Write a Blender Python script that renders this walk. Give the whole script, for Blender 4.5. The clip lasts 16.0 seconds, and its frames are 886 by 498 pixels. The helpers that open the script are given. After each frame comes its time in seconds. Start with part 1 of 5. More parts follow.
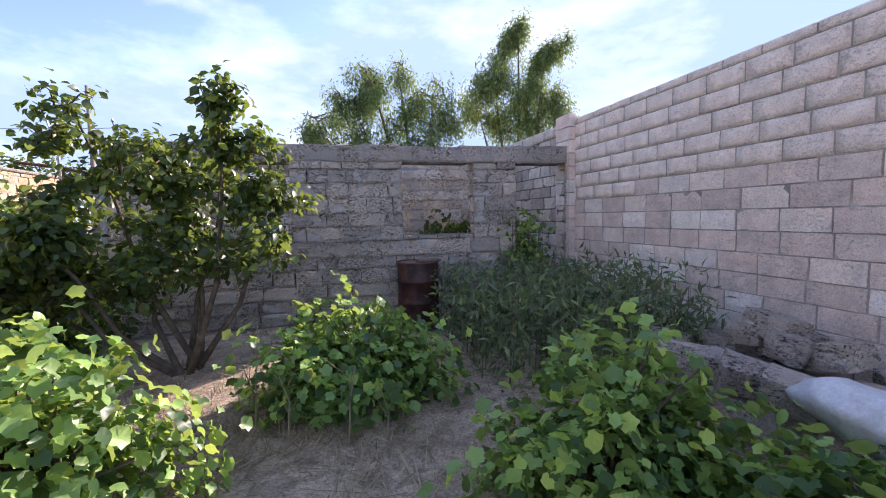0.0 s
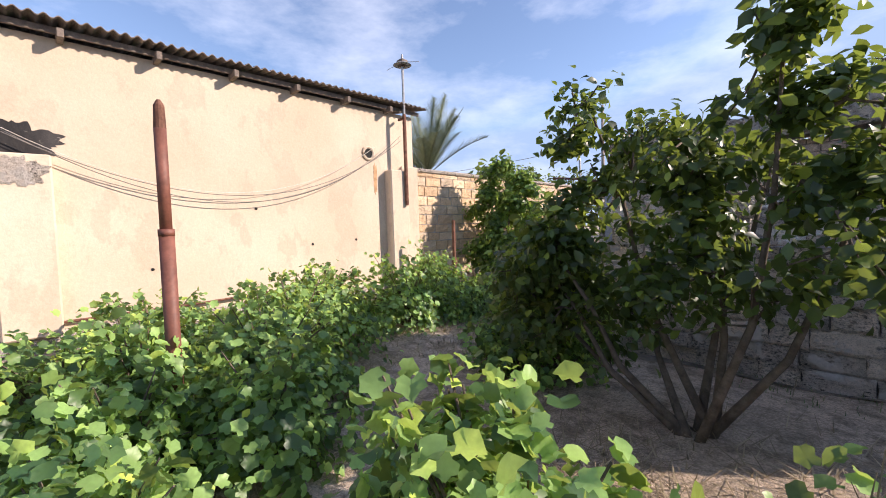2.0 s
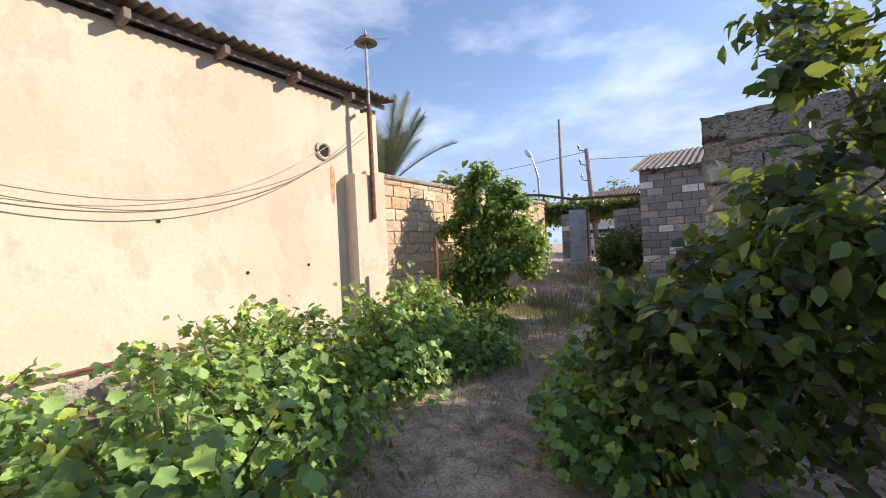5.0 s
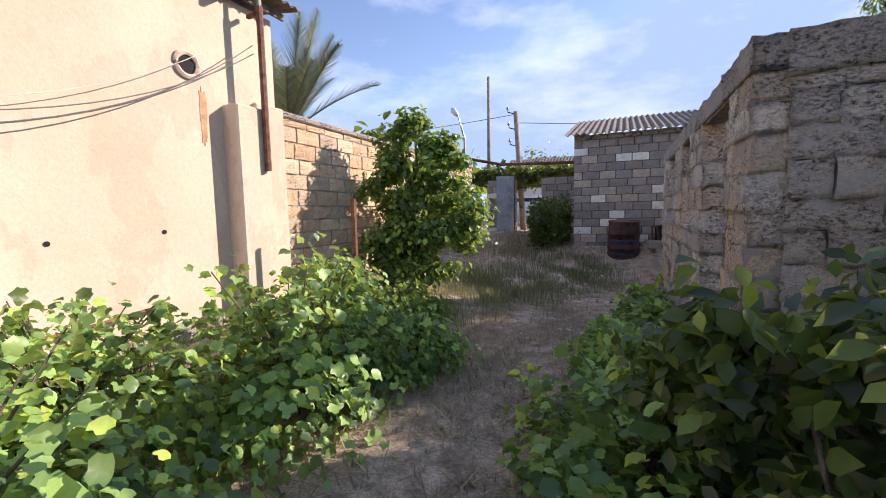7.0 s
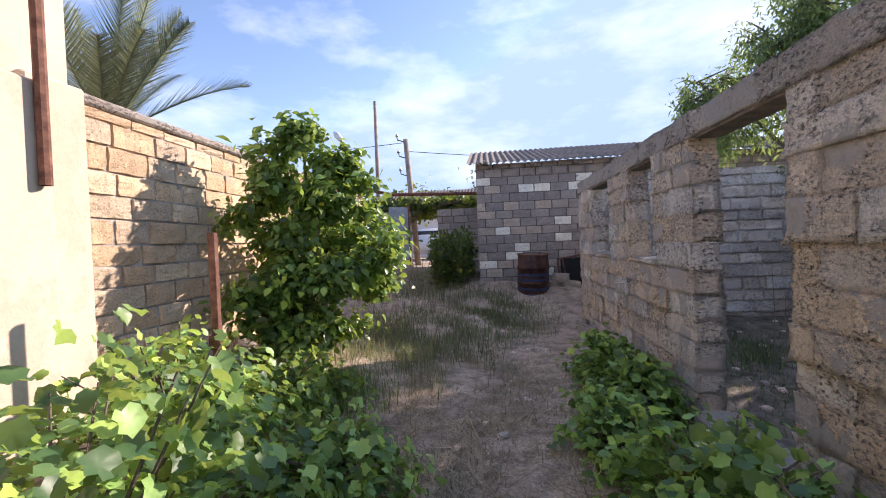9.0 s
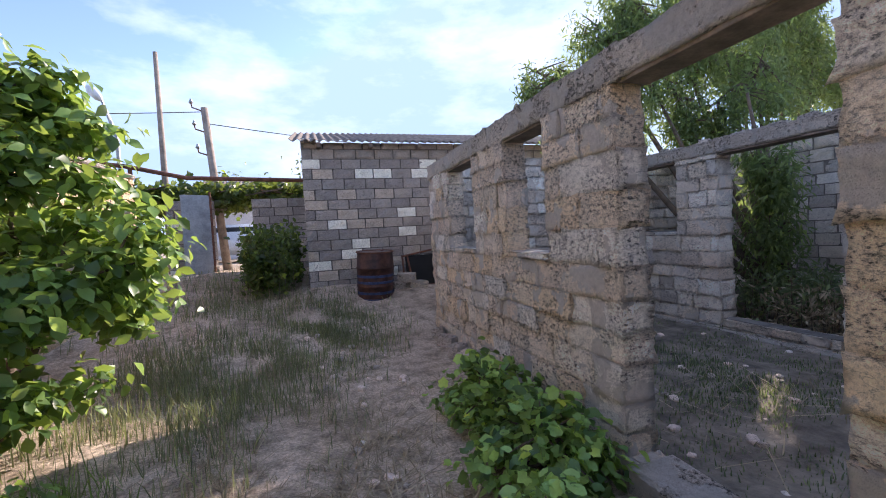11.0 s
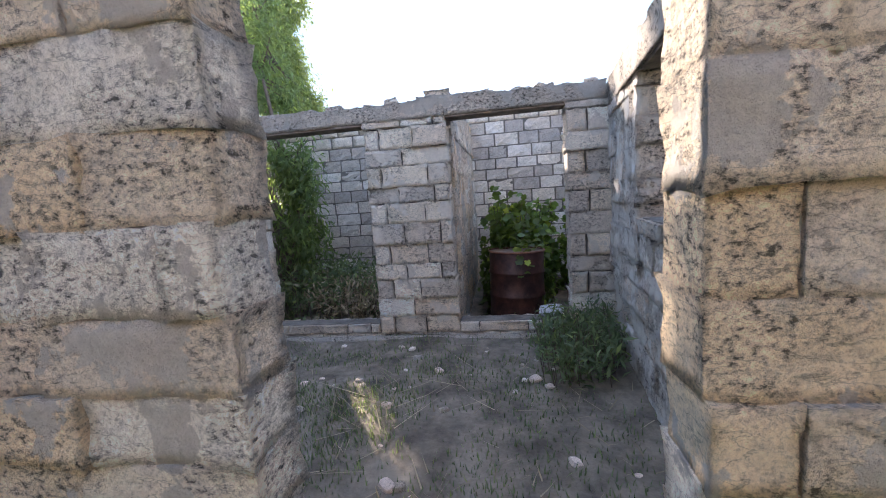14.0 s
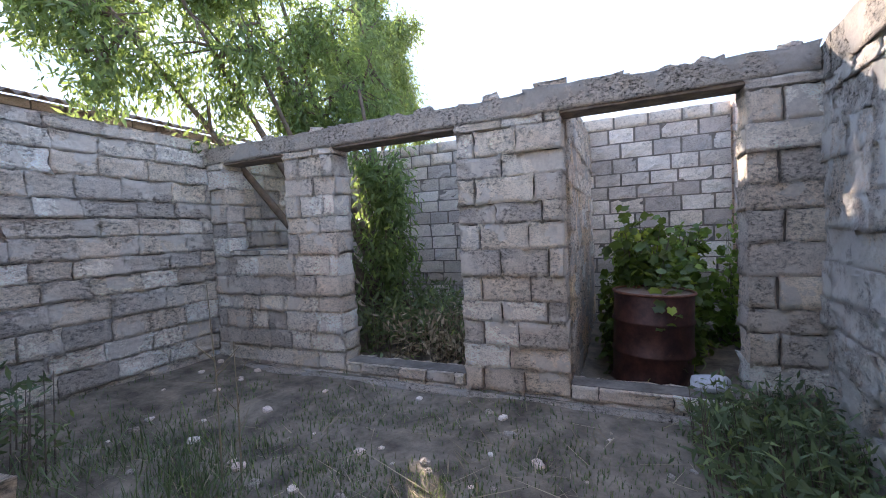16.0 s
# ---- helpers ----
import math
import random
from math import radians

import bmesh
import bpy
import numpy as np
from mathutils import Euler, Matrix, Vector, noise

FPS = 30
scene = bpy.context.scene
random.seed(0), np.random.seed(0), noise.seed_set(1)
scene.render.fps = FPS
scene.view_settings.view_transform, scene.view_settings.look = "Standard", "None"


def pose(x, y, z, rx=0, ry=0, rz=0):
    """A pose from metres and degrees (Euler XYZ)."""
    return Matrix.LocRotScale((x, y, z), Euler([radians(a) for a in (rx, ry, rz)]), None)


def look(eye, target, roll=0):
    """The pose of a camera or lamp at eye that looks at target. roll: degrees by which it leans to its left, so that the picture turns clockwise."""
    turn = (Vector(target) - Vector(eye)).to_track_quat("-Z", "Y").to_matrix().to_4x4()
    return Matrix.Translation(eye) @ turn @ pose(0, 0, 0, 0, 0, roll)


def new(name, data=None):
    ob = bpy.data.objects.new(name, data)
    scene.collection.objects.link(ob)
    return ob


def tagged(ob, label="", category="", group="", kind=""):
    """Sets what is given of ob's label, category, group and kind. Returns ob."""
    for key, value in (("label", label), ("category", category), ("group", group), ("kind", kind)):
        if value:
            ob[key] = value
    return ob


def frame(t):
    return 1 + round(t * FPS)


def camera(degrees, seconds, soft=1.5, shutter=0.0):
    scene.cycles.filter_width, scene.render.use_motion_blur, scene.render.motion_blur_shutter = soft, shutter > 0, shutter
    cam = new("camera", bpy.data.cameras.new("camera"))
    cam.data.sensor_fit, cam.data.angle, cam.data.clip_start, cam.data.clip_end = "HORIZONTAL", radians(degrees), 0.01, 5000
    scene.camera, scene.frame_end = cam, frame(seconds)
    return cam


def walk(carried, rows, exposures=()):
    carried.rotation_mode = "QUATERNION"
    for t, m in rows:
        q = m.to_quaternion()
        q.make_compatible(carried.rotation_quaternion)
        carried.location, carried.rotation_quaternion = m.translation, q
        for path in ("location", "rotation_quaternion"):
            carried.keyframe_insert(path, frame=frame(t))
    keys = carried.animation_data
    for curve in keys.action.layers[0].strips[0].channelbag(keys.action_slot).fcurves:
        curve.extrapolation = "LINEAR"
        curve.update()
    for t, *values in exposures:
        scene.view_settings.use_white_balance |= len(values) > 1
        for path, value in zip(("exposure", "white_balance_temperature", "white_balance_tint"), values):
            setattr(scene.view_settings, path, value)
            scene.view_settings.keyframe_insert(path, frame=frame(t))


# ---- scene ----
cam = camera(94.6, 16.0, 1.0)
METRES, EYE, TILT, LEAN, TURN = 11.0, 1.5, 0.0, 0.0, -16.1
ROWS = [
    (0.0, 0.0, 0.0, 0.0, -0.09, -4.52, 1.19),
    (0.5, -0.0097, 0.0325, -0.0006, 9.05, -4.55, 1.9),
    (1.0, -0.0297, 0.0674, 0.0019, 23.6, -4.48, 2.34),
    (1.5, -0.0517, 0.0882, 0.004, 46.28, -3.32, 2.34),
    (2.0, -0.0812, 0.0948, 0.004, 61.43, -2.71, 1.82),
    (2.5, -0.1106, 0.0983, 0.007, 69.62, -2.33, 1.48),
    (3.0, -0.1406, 0.1073, 0.0065, 74.77, -1.86, 1.35),
    (3.5, -0.1776, 0.1069, 0.0013, 73.3, -1.15, 1.24),
    (4.0, -0.2122, 0.1042, 0.0017, 67.55, -0.36, 1.49),
    (4.5, -0.2498, 0.1071, 0.0011, 61.12, 0.4, 2.25),
    (5.0, -0.2706, 0.1128, 0.002, 51.63, 0.13, 2.85),
    (7.5, -0.4087, 0.207, 0.0029, 39.53, -5.24, 1.27),
    (8.0, -0.4369, 0.2259, 0.0034, 40.12, -3.94, 2.43),
    (8.5, -0.4674, 0.2535, 0.008, 34.84, -2.38, 2.5),
    (9.0, -0.4931, 0.2751, 0.0072, 22.33, -0.87, 2.35),
    (11.5, -0.5427, 0.4376, 0.0031, -9.86, -3.57, 3.42),
    (12.0, -0.538, 0.465, 0.0035, -23.42, -4.38, 3.73),
    (12.5, -0.5444, 0.4933, 0.0039, -36.29, -5.59, 3.98),
    (13.0, -0.539, 0.5117, 0.0031, -48.36, -6.74, 4.21),
    (13.5, -0.5141, 0.5317, 0.0028, -58.4, -7.24, 4.3),
    (14.0, -0.4969, 0.5434, 0.0016, -64.9, -6.88, 4.2),
    (14.5, -0.477, 0.5607, -0.0003, -67.84, -5.98, 3.96),
    (15.0, -0.4603, 0.5708, 0.0007, -66.89, -4.97, 3.74),
    (15.5, -0.4355, 0.5773, -0.0026, -61.06, -3.88, 3.3),
    (16.0, -0.4179, 0.5818, -0.0015, -50.03, -2.67, 2.77),
]
EXPOSURES = [(t, e, k, g) for t, e, k, g in ((0.0, 1.0, 6500, 27), (1.5, 0.7, 6600, 24), (3.5, 0.52, 6700, 20), (5.0, 0.6, 6700, 20), (7.5, 0.68, 6600, 25), (9.0, 0.9, 6550, 25), (11.5, 1.15, 6400, 23), (13.0, 1.65, 6550, 20), (14.0, 1.9, 6650, 18), (16.0, 1.9, 6700, 20))]
walk(cam, [(t, pose(0, 0, EYE, TILT, LEAN, TURN) @ pose(METRES * x, METRES * y, METRES * z, 90 + pitch, roll, yaw)) for t, x, y, z, yaw, pitch, roll in ROWS], EXPOSURES)

# ---- world, sun, exposure ----
SUN_AZ, SUN_EL = 50.0, 27.5
world = bpy.data.worlds.new("World")
scene.world = world
world.use_nodes = True
wn, wl = world.node_tree.nodes, world.node_tree.links
wn.clear()
w_out = wn.new("ShaderNodeOutputWorld")
w_bg = wn.new("ShaderNodeBackground")
w_sky = wn.new("ShaderNodeTexSky")
w_sky.sky_type = "NISHITA"
w_sky.sun_disc = False
w_sky.sun_elevation = radians(SUN_EL)
w_sky.sun_rotation = radians(SUN_AZ)
w_sky.air_density, w_sky.dust_density, w_sky.ozone_density = 1.0, 0.25, 2.2
w_co = wn.new("ShaderNodeTexCoord")
w_map = wn.new("ShaderNodeMapping")
w_map.inputs["Scale"].default_value = (1.0, 1.0, 2.6)
w_noise = wn.new("ShaderNodeTexNoise")
w_noise.inputs["Scale"].default_value, w_noise.inputs["Detail"].default_value, w_noise.inputs["Roughness"].default_value = 3.2, 8.0, 0.6
w_ramp = wn.new("ShaderNodeValToRGB")
w_ramp.color_ramp.elements[0].position, w_ramp.color_ramp.elements[1].position = 0.46, 0.80
w_amt = wn.new("ShaderNodeMath")
w_amt.operation = "MULTIPLY"
w_amt.inputs[1].default_value = 0.5
w_mix = wn.new("ShaderNodeMix")
w_mix.data_type = "RGBA"
w_mix.inputs[7].default_value = (6.2, 6.8, 7.5, 1)
wl.new(w_co.outputs["Generated"], w_map.inputs["Vector"])
wl.new(w_map.outputs["Vector"], w_noise.inputs["Vector"])
wl.new(w_noise.outputs["Fac"], w_ramp.inputs["Fac"])
wl.new(w_ramp.outputs["Color"], w_amt.inputs[0])
wl.new(w_amt.outputs[0], w_mix.inputs[0])
w_even = wn.new("ShaderNodeMix")
w_even.data_type, w_even.blend_type = "RGBA", "DARKEN"
w_even.inputs[0].default_value = 1.0
w_even.inputs[7].default_value = (2.0, 2.95, 4.3, 1)
wl.new(w_sky.outputs["Color"], w_even.inputs[6])
wl.new(w_even.outputs[2], w_mix.inputs[6])
wl.new(w_mix.outputs[2], w_bg.inputs["Color"])
w_bg.inputs["Strength"].default_value = 0.15
wl.new(w_bg.outputs[0], w_out.inputs["Surface"])

sun_data = bpy.data.lights.new("sun", "SUN")
sun_data.energy, sun_data.angle, sun_data.color = 4.7, radians(0.6), (1.0, 0.9, 0.76)
sun = new("sun", sun_data)
_d = Vector((math.sin(radians(SUN_AZ)) * math.cos(radians(SUN_EL)), math.cos(radians(SUN_AZ)) * math.cos(radians(SUN_EL)), math.sin(radians(SUN_EL))))
sun.matrix_world = look(_d * 30, (0, 0, 0))


# ---- materials ----
class Mat:
    """A node material with small helpers; patterns in world metres."""

    def __init__(self, name, rough=0.85, metal=0.0):
        self.m = bpy.data.materials.new(name)
        self.m.use_nodes = True
        self.t = self.m.node_tree
        self.n, self.l = self.t.nodes, self.t.links
        self.b = self.n["Principled BSDF"]
        self.b.inputs["Roughness"].default_value = rough
        self.b.inputs["Metallic"].default_value = metal
        geo = self.n.new("ShaderNodeNewGeometry")
        self.pos, self.island = geo.outputs["Position"], geo.outputs["Random Per Island"]

    def noise(self, scale, detail=4.0, rough=0.6, stretch=None):
        nd = self.n.new("ShaderNodeTexNoise")
        nd.inputs["Scale"].default_value, nd.inputs["Detail"].default_value, nd.inputs["Roughness"].default_value = scale, detail, rough
        src = self.pos
        if stretch:
            mp = self.n.new("ShaderNodeMapping")
            mp.inputs["Scale"].default_value = stretch
            self.l.new(self.pos, mp.inputs["Vector"])
            src = mp.outputs["Vector"]
        self.l.new(src, nd.inputs["Vector"])
        return nd.outputs["Fac"]

    def voronoi(self, scale):
        nd = self.n.new("ShaderNodeTexVoronoi")
        nd.inputs["Scale"].default_value = scale
        self.l.new(self.pos, nd.inputs["Vector"])
        return nd.outputs["Distance"]

    def random(self):
        return self.n.new("ShaderNodeObjectInfo").outputs["Random"]

    def ramp(self, fac, stops, const=False):
        nd = self.n.new("ShaderNodeValToRGB")
        cr = nd.color_ramp
        if const:
            cr.interpolation = "CONSTANT"
        while len(cr.elements) < len(stops):
            cr.elements.new(0.5)
        for e, (p, c) in zip(cr.elements, stops):
            e.position = p
            e.color = (c, c, c, 1) if isinstance(c, (int, float)) else (*c, 1)
        self.l.new(fac, nd.inputs["Fac"])
        return nd.outputs["Color"]

    def mix(self, fac, a, b, blend="MIX"):
        nd = self.n.new("ShaderNodeMix")
        nd.data_type, nd.blend_type = "RGBA", blend
        for sock, v in ((nd.inputs[0], fac), (nd.inputs[6], a), (nd.inputs[7], b)):
            if isinstance(v, (int, float)):
                sock.default_value = v if sock == nd.inputs[0] else (v, v, v, 1)
            elif isinstance(v, tuple):
                sock.default_value = (*v, 1)
            else:
                self.l.new(v, sock)
        return nd.outputs[2]

    def bump(self, height, dist, strength=1.0, prev=None):
        nd = self.n.new("ShaderNodeBump")
        nd.inputs["Distance"].default_value, nd.inputs["Strength"].default_value = dist, strength
        self.l.new(height, nd.inputs["Height"])
        if prev:
            self.l.new(prev, nd.inputs["Normal"])
        self.l.new(nd.outputs["Normal"], self.b.inputs["Normal"])
        return nd.outputs["Normal"]

    def color(self, c):
        self.l.new(c, self.b.inputs["Base Color"])
        return self


def stone_mat(name, tints, smear, smear_at=0.55, bump=0.012, pits=28.0, crumb=1.0, limewash=False):
    """Cut limestone: a tint for each block, smeared mortar, shelly pits with painted shade."""
    m = Mat(name, 0.92)
    n = len(tints)
    tint = m.ramp(m.random(), [(i / n, c) for i, c in enumerate(tints)], True)
    rnd = m.ramp(m.n.new("ShaderNodeObjectInfo").outputs["Random"], [(0.0, 0.84), (0.17, 1.06), (0.33, 0.93), (0.5, 1.1), (0.66, 0.98), (0.83, 1.08), (1.0, 0.88)])
    c = m.mix(1.0, tint, rnd, "MULTIPLY")
    c = m.mix(0.7, c, m.ramp(m.noise(6, 6, 0.65), [(0.32, 0.84), (0.68, 1.25)]), "MULTIPLY")
    c = m.mix(0.8, c, m.ramp(m.noise(85, 6, 0.75), [(0.36, 0.6), (0.47, 1.0), (0.66, 1.2)]), "MULTIPLY")
    # cavity shade painted into the colour, strongest in the shelly areas
    holes = m.ramp(m.noise(30, 8, 0.72, (1, 1, 1.7)), [(0.385, 0.16), (0.45, 0.85), (0.52, 1.1), (0.7, 1.25)])
    pit_shade = m.ramp(m.voronoi(pits), [(0.03, 0.35), (0.16, 1.0)])
    shelly = m.ramp(m.noise(3.3, 5, 0.6), [(0.42, 0.15 * crumb), (0.52, 1.0 * crumb)])
    c = m.mix(shelly, c, m.mix(1.0, c, m.mix(0.25, holes, pit_shade, "MULTIPLY"), "MULTIPLY"))
    cracks = m.ramp(m.noise(4.5, 4, 0.55, (1, 1, 3.4)), [(0.488, 1.0), (0.5, 0.3), (0.512, 1.0)])
    c = m.mix(0.6 * crumb, c, cracks, "MULTIPLY")
    daub = m.ramp(m.noise(3.0, 6, 0.62), [(smear_at - 0.01, 0.0), (smear_at + 0.015, 0.92)])
    c = m.mix(daub, c, m.mix(0.6, smear, m.ramp(m.noise(28, 5, 0.65), [(0.35, 0.82), (0.65, 1.12)]), "MULTIPLY"))
    if limewash:
        # old lime wash left on the face that looks into the room
        geo = m.n.new("ShaderNodeNewGeometry")
        sep = m.n.new("ShaderNodeSeparateXYZ")
        m.l.new(geo.outputs["Normal"], sep.inputs[0])
        inner = m.ramp(sep.outputs["Y"], [(0.35, 0.0), (0.6, 1.0)])
        left_on = m.mix(1.0, m.ramp(m.noise(4.5, 7, 0.7), [(0.43, 0.0), (0.51, 0.9)]), inner, "MULTIPLY")
        c = m.mix(left_on, c, m.mix(m.ramp(m.noise(9, 5, 0.7), [(0.35, 0.0), (0.65, 1.0)]), (0.86, 0.79, 0.70), (0.95, 0.90, 0.83)))
    m.color(c)
    p = m.bump(m.noise(13, 7, 0.72), bump * 2.6, 1.0)
    p = m.bump(m.mix(daub, m.mix(shelly, 1.0, holes), 1.0), bump * 1.3, 1.0, p)
    m.bump(m.noise(85, 5, 0.75), bump * 0.7, 0.9, p)
    return m.m


def plain_mat(name, col, var=0.25, scale=6.0, rough=0.8, metal=0.0, bump=0.003, col2=None):
    m = Mat(name, rough, metal)
    a = tuple(x * (1 - var) for x in col)
    b = col2 or tuple(min(1, x * (1 + var)) for x in col)
    c = m.mix(m.ramp(m.noise(scale, 6, 0.65), [(0.35, 0.0), (0.65, 1.0)]), a, b)
    c = m.mix(0.6, c, m.ramp(m.noise(scale * 7, 4, 0.6), [(0.3, 0.75), (0.7, 1.15)]), "MULTIPLY")
    m.color(c)
    m.bump(m.noise(scale * 5, 5, 0.6), bump, 0.7)
    return m.m


def leaf_mat(name, dark, light, translucent, rough=0.45, mixing=0.38):
    m = Mat(name, rough)
    c = m.ramp(m.island, [(0.0, dark), (0.22, dark), (0.68, light), (0.90, tuple(min(1, v * 1.35) for v in light)), (1.0, translucent)])
    c = m.mix(0.35, c, m.ramp(m.noise(60, 2), [(0.3, 0.7), (0.7, 1.25)]), "MULTIPLY")
    m.color(c)
    tr = m.n.new("ShaderNodeBsdfTranslucent")
    tc = m.mix(0.6, c, translucent)
    m.l.new(tc, tr.inputs["Color"])
    mx = m.n.new("ShaderNodeMixShader")
    mx.inputs[0].default_value = mixing
    m.l.new(m.b.outputs[0], mx.inputs[1])
    m.l.new(tr.outputs[0], mx.inputs[2])
    m.l.new(mx.outputs[0], m.n["Material Output"].inputs["Surface"])
    return m.m


MORTAR = plain_mat("mortar", (0.42, 0.375, 0.325), 0.35, 5, 0.95, bump=0.015)
MORTAR_DARK = plain_mat("dark_mortar", (0.15, 0.135, 0.125), 0.35, 5, 0.95, bump=0.015)
# darker copy of the mortar: shade of the recessed joints put into its colour
MORTAR_SHADED = plain_mat("deep_joint_mortar", (0.22, 0.195, 0.17), 0.35, 5, 0.95, bump=0.015)
STONE_WARM = stone_mat("stone_warm", [(0.86, 0.72, 0.57), (0.80, 0.68, 0.56), (0.90, 0.80, 0.68), (0.78, 0.65, 0.53), (0.84, 0.67, 0.48), (0.92, 0.85, 0.76)], (0.56, 0.51, 0.46), 0.56, 0.018)
STONE_GREY = stone_mat("stone_grey", [(0.86, 0.74, 0.60), (0.66, 0.57, 0.48), (0.90, 0.80, 0.68), (0.76, 0.64, 0.52), (0.94, 0.87, 0.77), (0.60, 0.53, 0.46)], (0.72, 0.65, 0.57), 0.56, 0.014, crumb=0.7)
STONE_LIMED = stone_mat("stone_limewashed", [(0.66, 0.57, 0.48), (0.56, 0.49, 0.42), (0.73, 0.62, 0.51), (0.60, 0.52, 0.45)], (0.64, 0.59, 0.54), 0.58, 0.016, limewash=True)
STONE_PALE = stone_mat("stone_pale", [(0.80, 0.65, 0.56), (0.73, 0.60, 0.52), (0.84, 0.71, 0.61), (0.76, 0.61, 0.52), (0.88, 0.79, 0.71)], (0.70, 0.59, 0.53), 0.7, 0.006, 45, 0.3)
STONE_SHED = stone_mat("stone_shed", [(0.33, 0.295, 0.275), (0.36, 0.325, 0.30), (0.30, 0.275, 0.255), (0.39, 0.345, 0.305), (0.34, 0.305, 0.275), (0.31, 0.285, 0.265), (0.820, 0.806, 0.715), (0.520, 0.442, 0.364)], (0.33, 0.315, 0.30), 0.66, 0.008, 40, 0.4)
BRICK_ORANGE = stone_mat("brick_orange", [(0.68, 0.48, 0.30), (0.60, 0.42, 0.26), (0.72, 0.54, 0.36), (0.56, 0.43, 0.30)], (0.52, 0.42, 0.32), 0.64, 0.008, 36, 0.35)
CONCRETE = stone_mat("concrete", [(0.50, 0.44, 0.375), (0.46, 0.40, 0.345), (0.54, 0.47, 0.40)], (0.42, 0.385, 0.345), 0.55, 0.014)
PLANK = plain_mat("weathered_plank", (0.20, 0.16, 0.13), 0.35, 8, 0.9, bump=0.004)
ROOF = plain_mat("roof_sheet", (0.19, 0.155, 0.13), 0.35, 3, 0.9, bump=0.004)
RUST = plain_mat("rusty_steel", (0.17, 0.065, 0.04), 0.45, 9, 0.75, 0.2, 0.003, (0.26, 0.12, 0.075))
POST_RED = plain_mat("red_oxide_paint", (0.20, 0.075, 0.05), 0.3, 5, 0.6, 0.0, 0.002)
BARREL = plain_mat("barrel_paint", (0.045, 0.014, 0.013), 0.5, 7, 0.5, 0.2, 0.002, (0.095, 0.038, 0.03))
BLUE = plain_mat("blue_paint", (0.03, 0.05, 0.13), 0.4, 8, 0.6, 0.1)
STEEL = plain_mat("grey_steel", (0.40, 0.40, 0.39), 0.2, 12, 0.45, 0.6, 0.001)
GATE = plain_mat("gate_paint", (0.36, 0.40, 0.43), 0.25, 4, 0.6, 0.1, 0.002)
WOODPOLE = plain_mat("grey_wood", (0.33, 0.27, 0.22), 0.3, 6, 0.9, bump=0.006)
BARK = plain_mat("bark", (0.15, 0.115, 0.085), 0.35, 14, 0.95, bump=0.01)
CABLE = plain_mat("cable", (0.20, 0.18, 0.16), 0.2, 12, 0.6)
CABLE_PALE = plain_mat("pale_cable", (0.68, 0.62, 0.54), 0.15, 12, 0.6)
def soot_mat():
    """Soot over render: black, rubbed thin in places, flecked where the render flaked off."""
    m = Mat("soot", 0.8)
    c = m.mix(m.ramp(m.noise(1.6, 6, 0.65, (1, 1, 0.5)), [(0.35, 0.0), (0.7, 1.0)]), (0.014, 0.013, 0.013), (0.075, 0.066, 0.062))
    fleck = m.ramp(m.noise(13, 5, 0.7), [(0.63, 0.0), (0.67, 1.0)])
    patch = m.ramp(m.noise(2.1, 3, 0.5), [(0.48, 0.0), (0.58, 1.0)])
    c = m.mix(m.mix(1.0, fleck, patch, "MULTIPLY"), c, (0.45, 0.40, 0.35))
    m.color(c)
    m.bump(m.noise(14, 6, 0.7), 0.01, 0.8)
    return m.m


SOOT = soot_mat()
# even black; on the house it paints the shade inside recess and holes
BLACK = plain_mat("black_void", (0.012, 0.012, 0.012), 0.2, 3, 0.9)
BAG = plain_mat("woven_sack", (0.62, 0.63, 0.66), 0.15, 9, 0.6, bump=0.004)
RUBBLE = stone_mat("rubble_stone", [(0.525, 0.450, 0.375), (0.450, 0.388, 0.338), (0.625, 0.537, 0.450)], (0.425, 0.388, 0.350), 0.6, 0.012)
CAR = plain_mat("car_paint", (0.72, 0.74, 0.76), 0.03, 3, 0.25, bump=0.0)
TYRE = plain_mat("tyre", (0.02, 0.02, 0.02), 0.2, 8, 0.8)
CARGLASS = plain_mat("dark_glass", (0.03, 0.04, 0.05), 0.1, 2, 0.08, bump=0.0)
WHITEWALL = plain_mat("white_render", (0.66, 0.63, 0.62), 0.06, 2, 0.9)
LAMPMAT = plain_mat("lamp_glass", (0.75, 0.78, 0.80), 0.05, 4, 0.25)

LEAF_VINE = leaf_mat("vine_leaf", (0.045, 0.115, 0.05), (0.28, 0.46, 0.14), (0.64, 0.78, 0.14), 0.42)
LEAF_TREE = leaf_mat("tree_leaf", (0.020, 0.044, 0.017), (0.08, 0.135, 0.04), (0.40, 0.50, 0.07), 0.38)
LEAF_FIG = leaf_mat("bush_leaf", (0.04, 0.09, 0.028), (0.165, 0.285, 0.075), (0.56, 0.72, 0.11), 0.38)
LEAF_WILLOW = leaf_mat("willow_leaf", (0.059, 0.100, 0.041), (0.152, 0.222, 0.088), (0.421, 0.562, 0.140), 0.5, 0.45)
LEAF_PALM = leaf_mat("palm_leaf", (0.10, 0.13, 0.075), (0.20, 0.24, 0.15), (0.32, 0.36, 0.16), 0.45, 0.2)
LEAF_WEED = leaf_mat("weed_leaf", (0.074, 0.115, 0.061), (0.162, 0.216, 0.115), (0.324, 0.405, 0.121), 0.6)
GRASS = leaf_mat("grass_blade", (0.111, 0.130, 0.072), (0.221, 0.234, 0.130), (0.390, 0.429, 0.156), 0.6)
DRY = leaf_mat("dry_straw", (0.24, 0.19, 0.12), (0.40, 0.33, 0.22), (0.50, 0.42, 0.28), 0.8, 0.2)


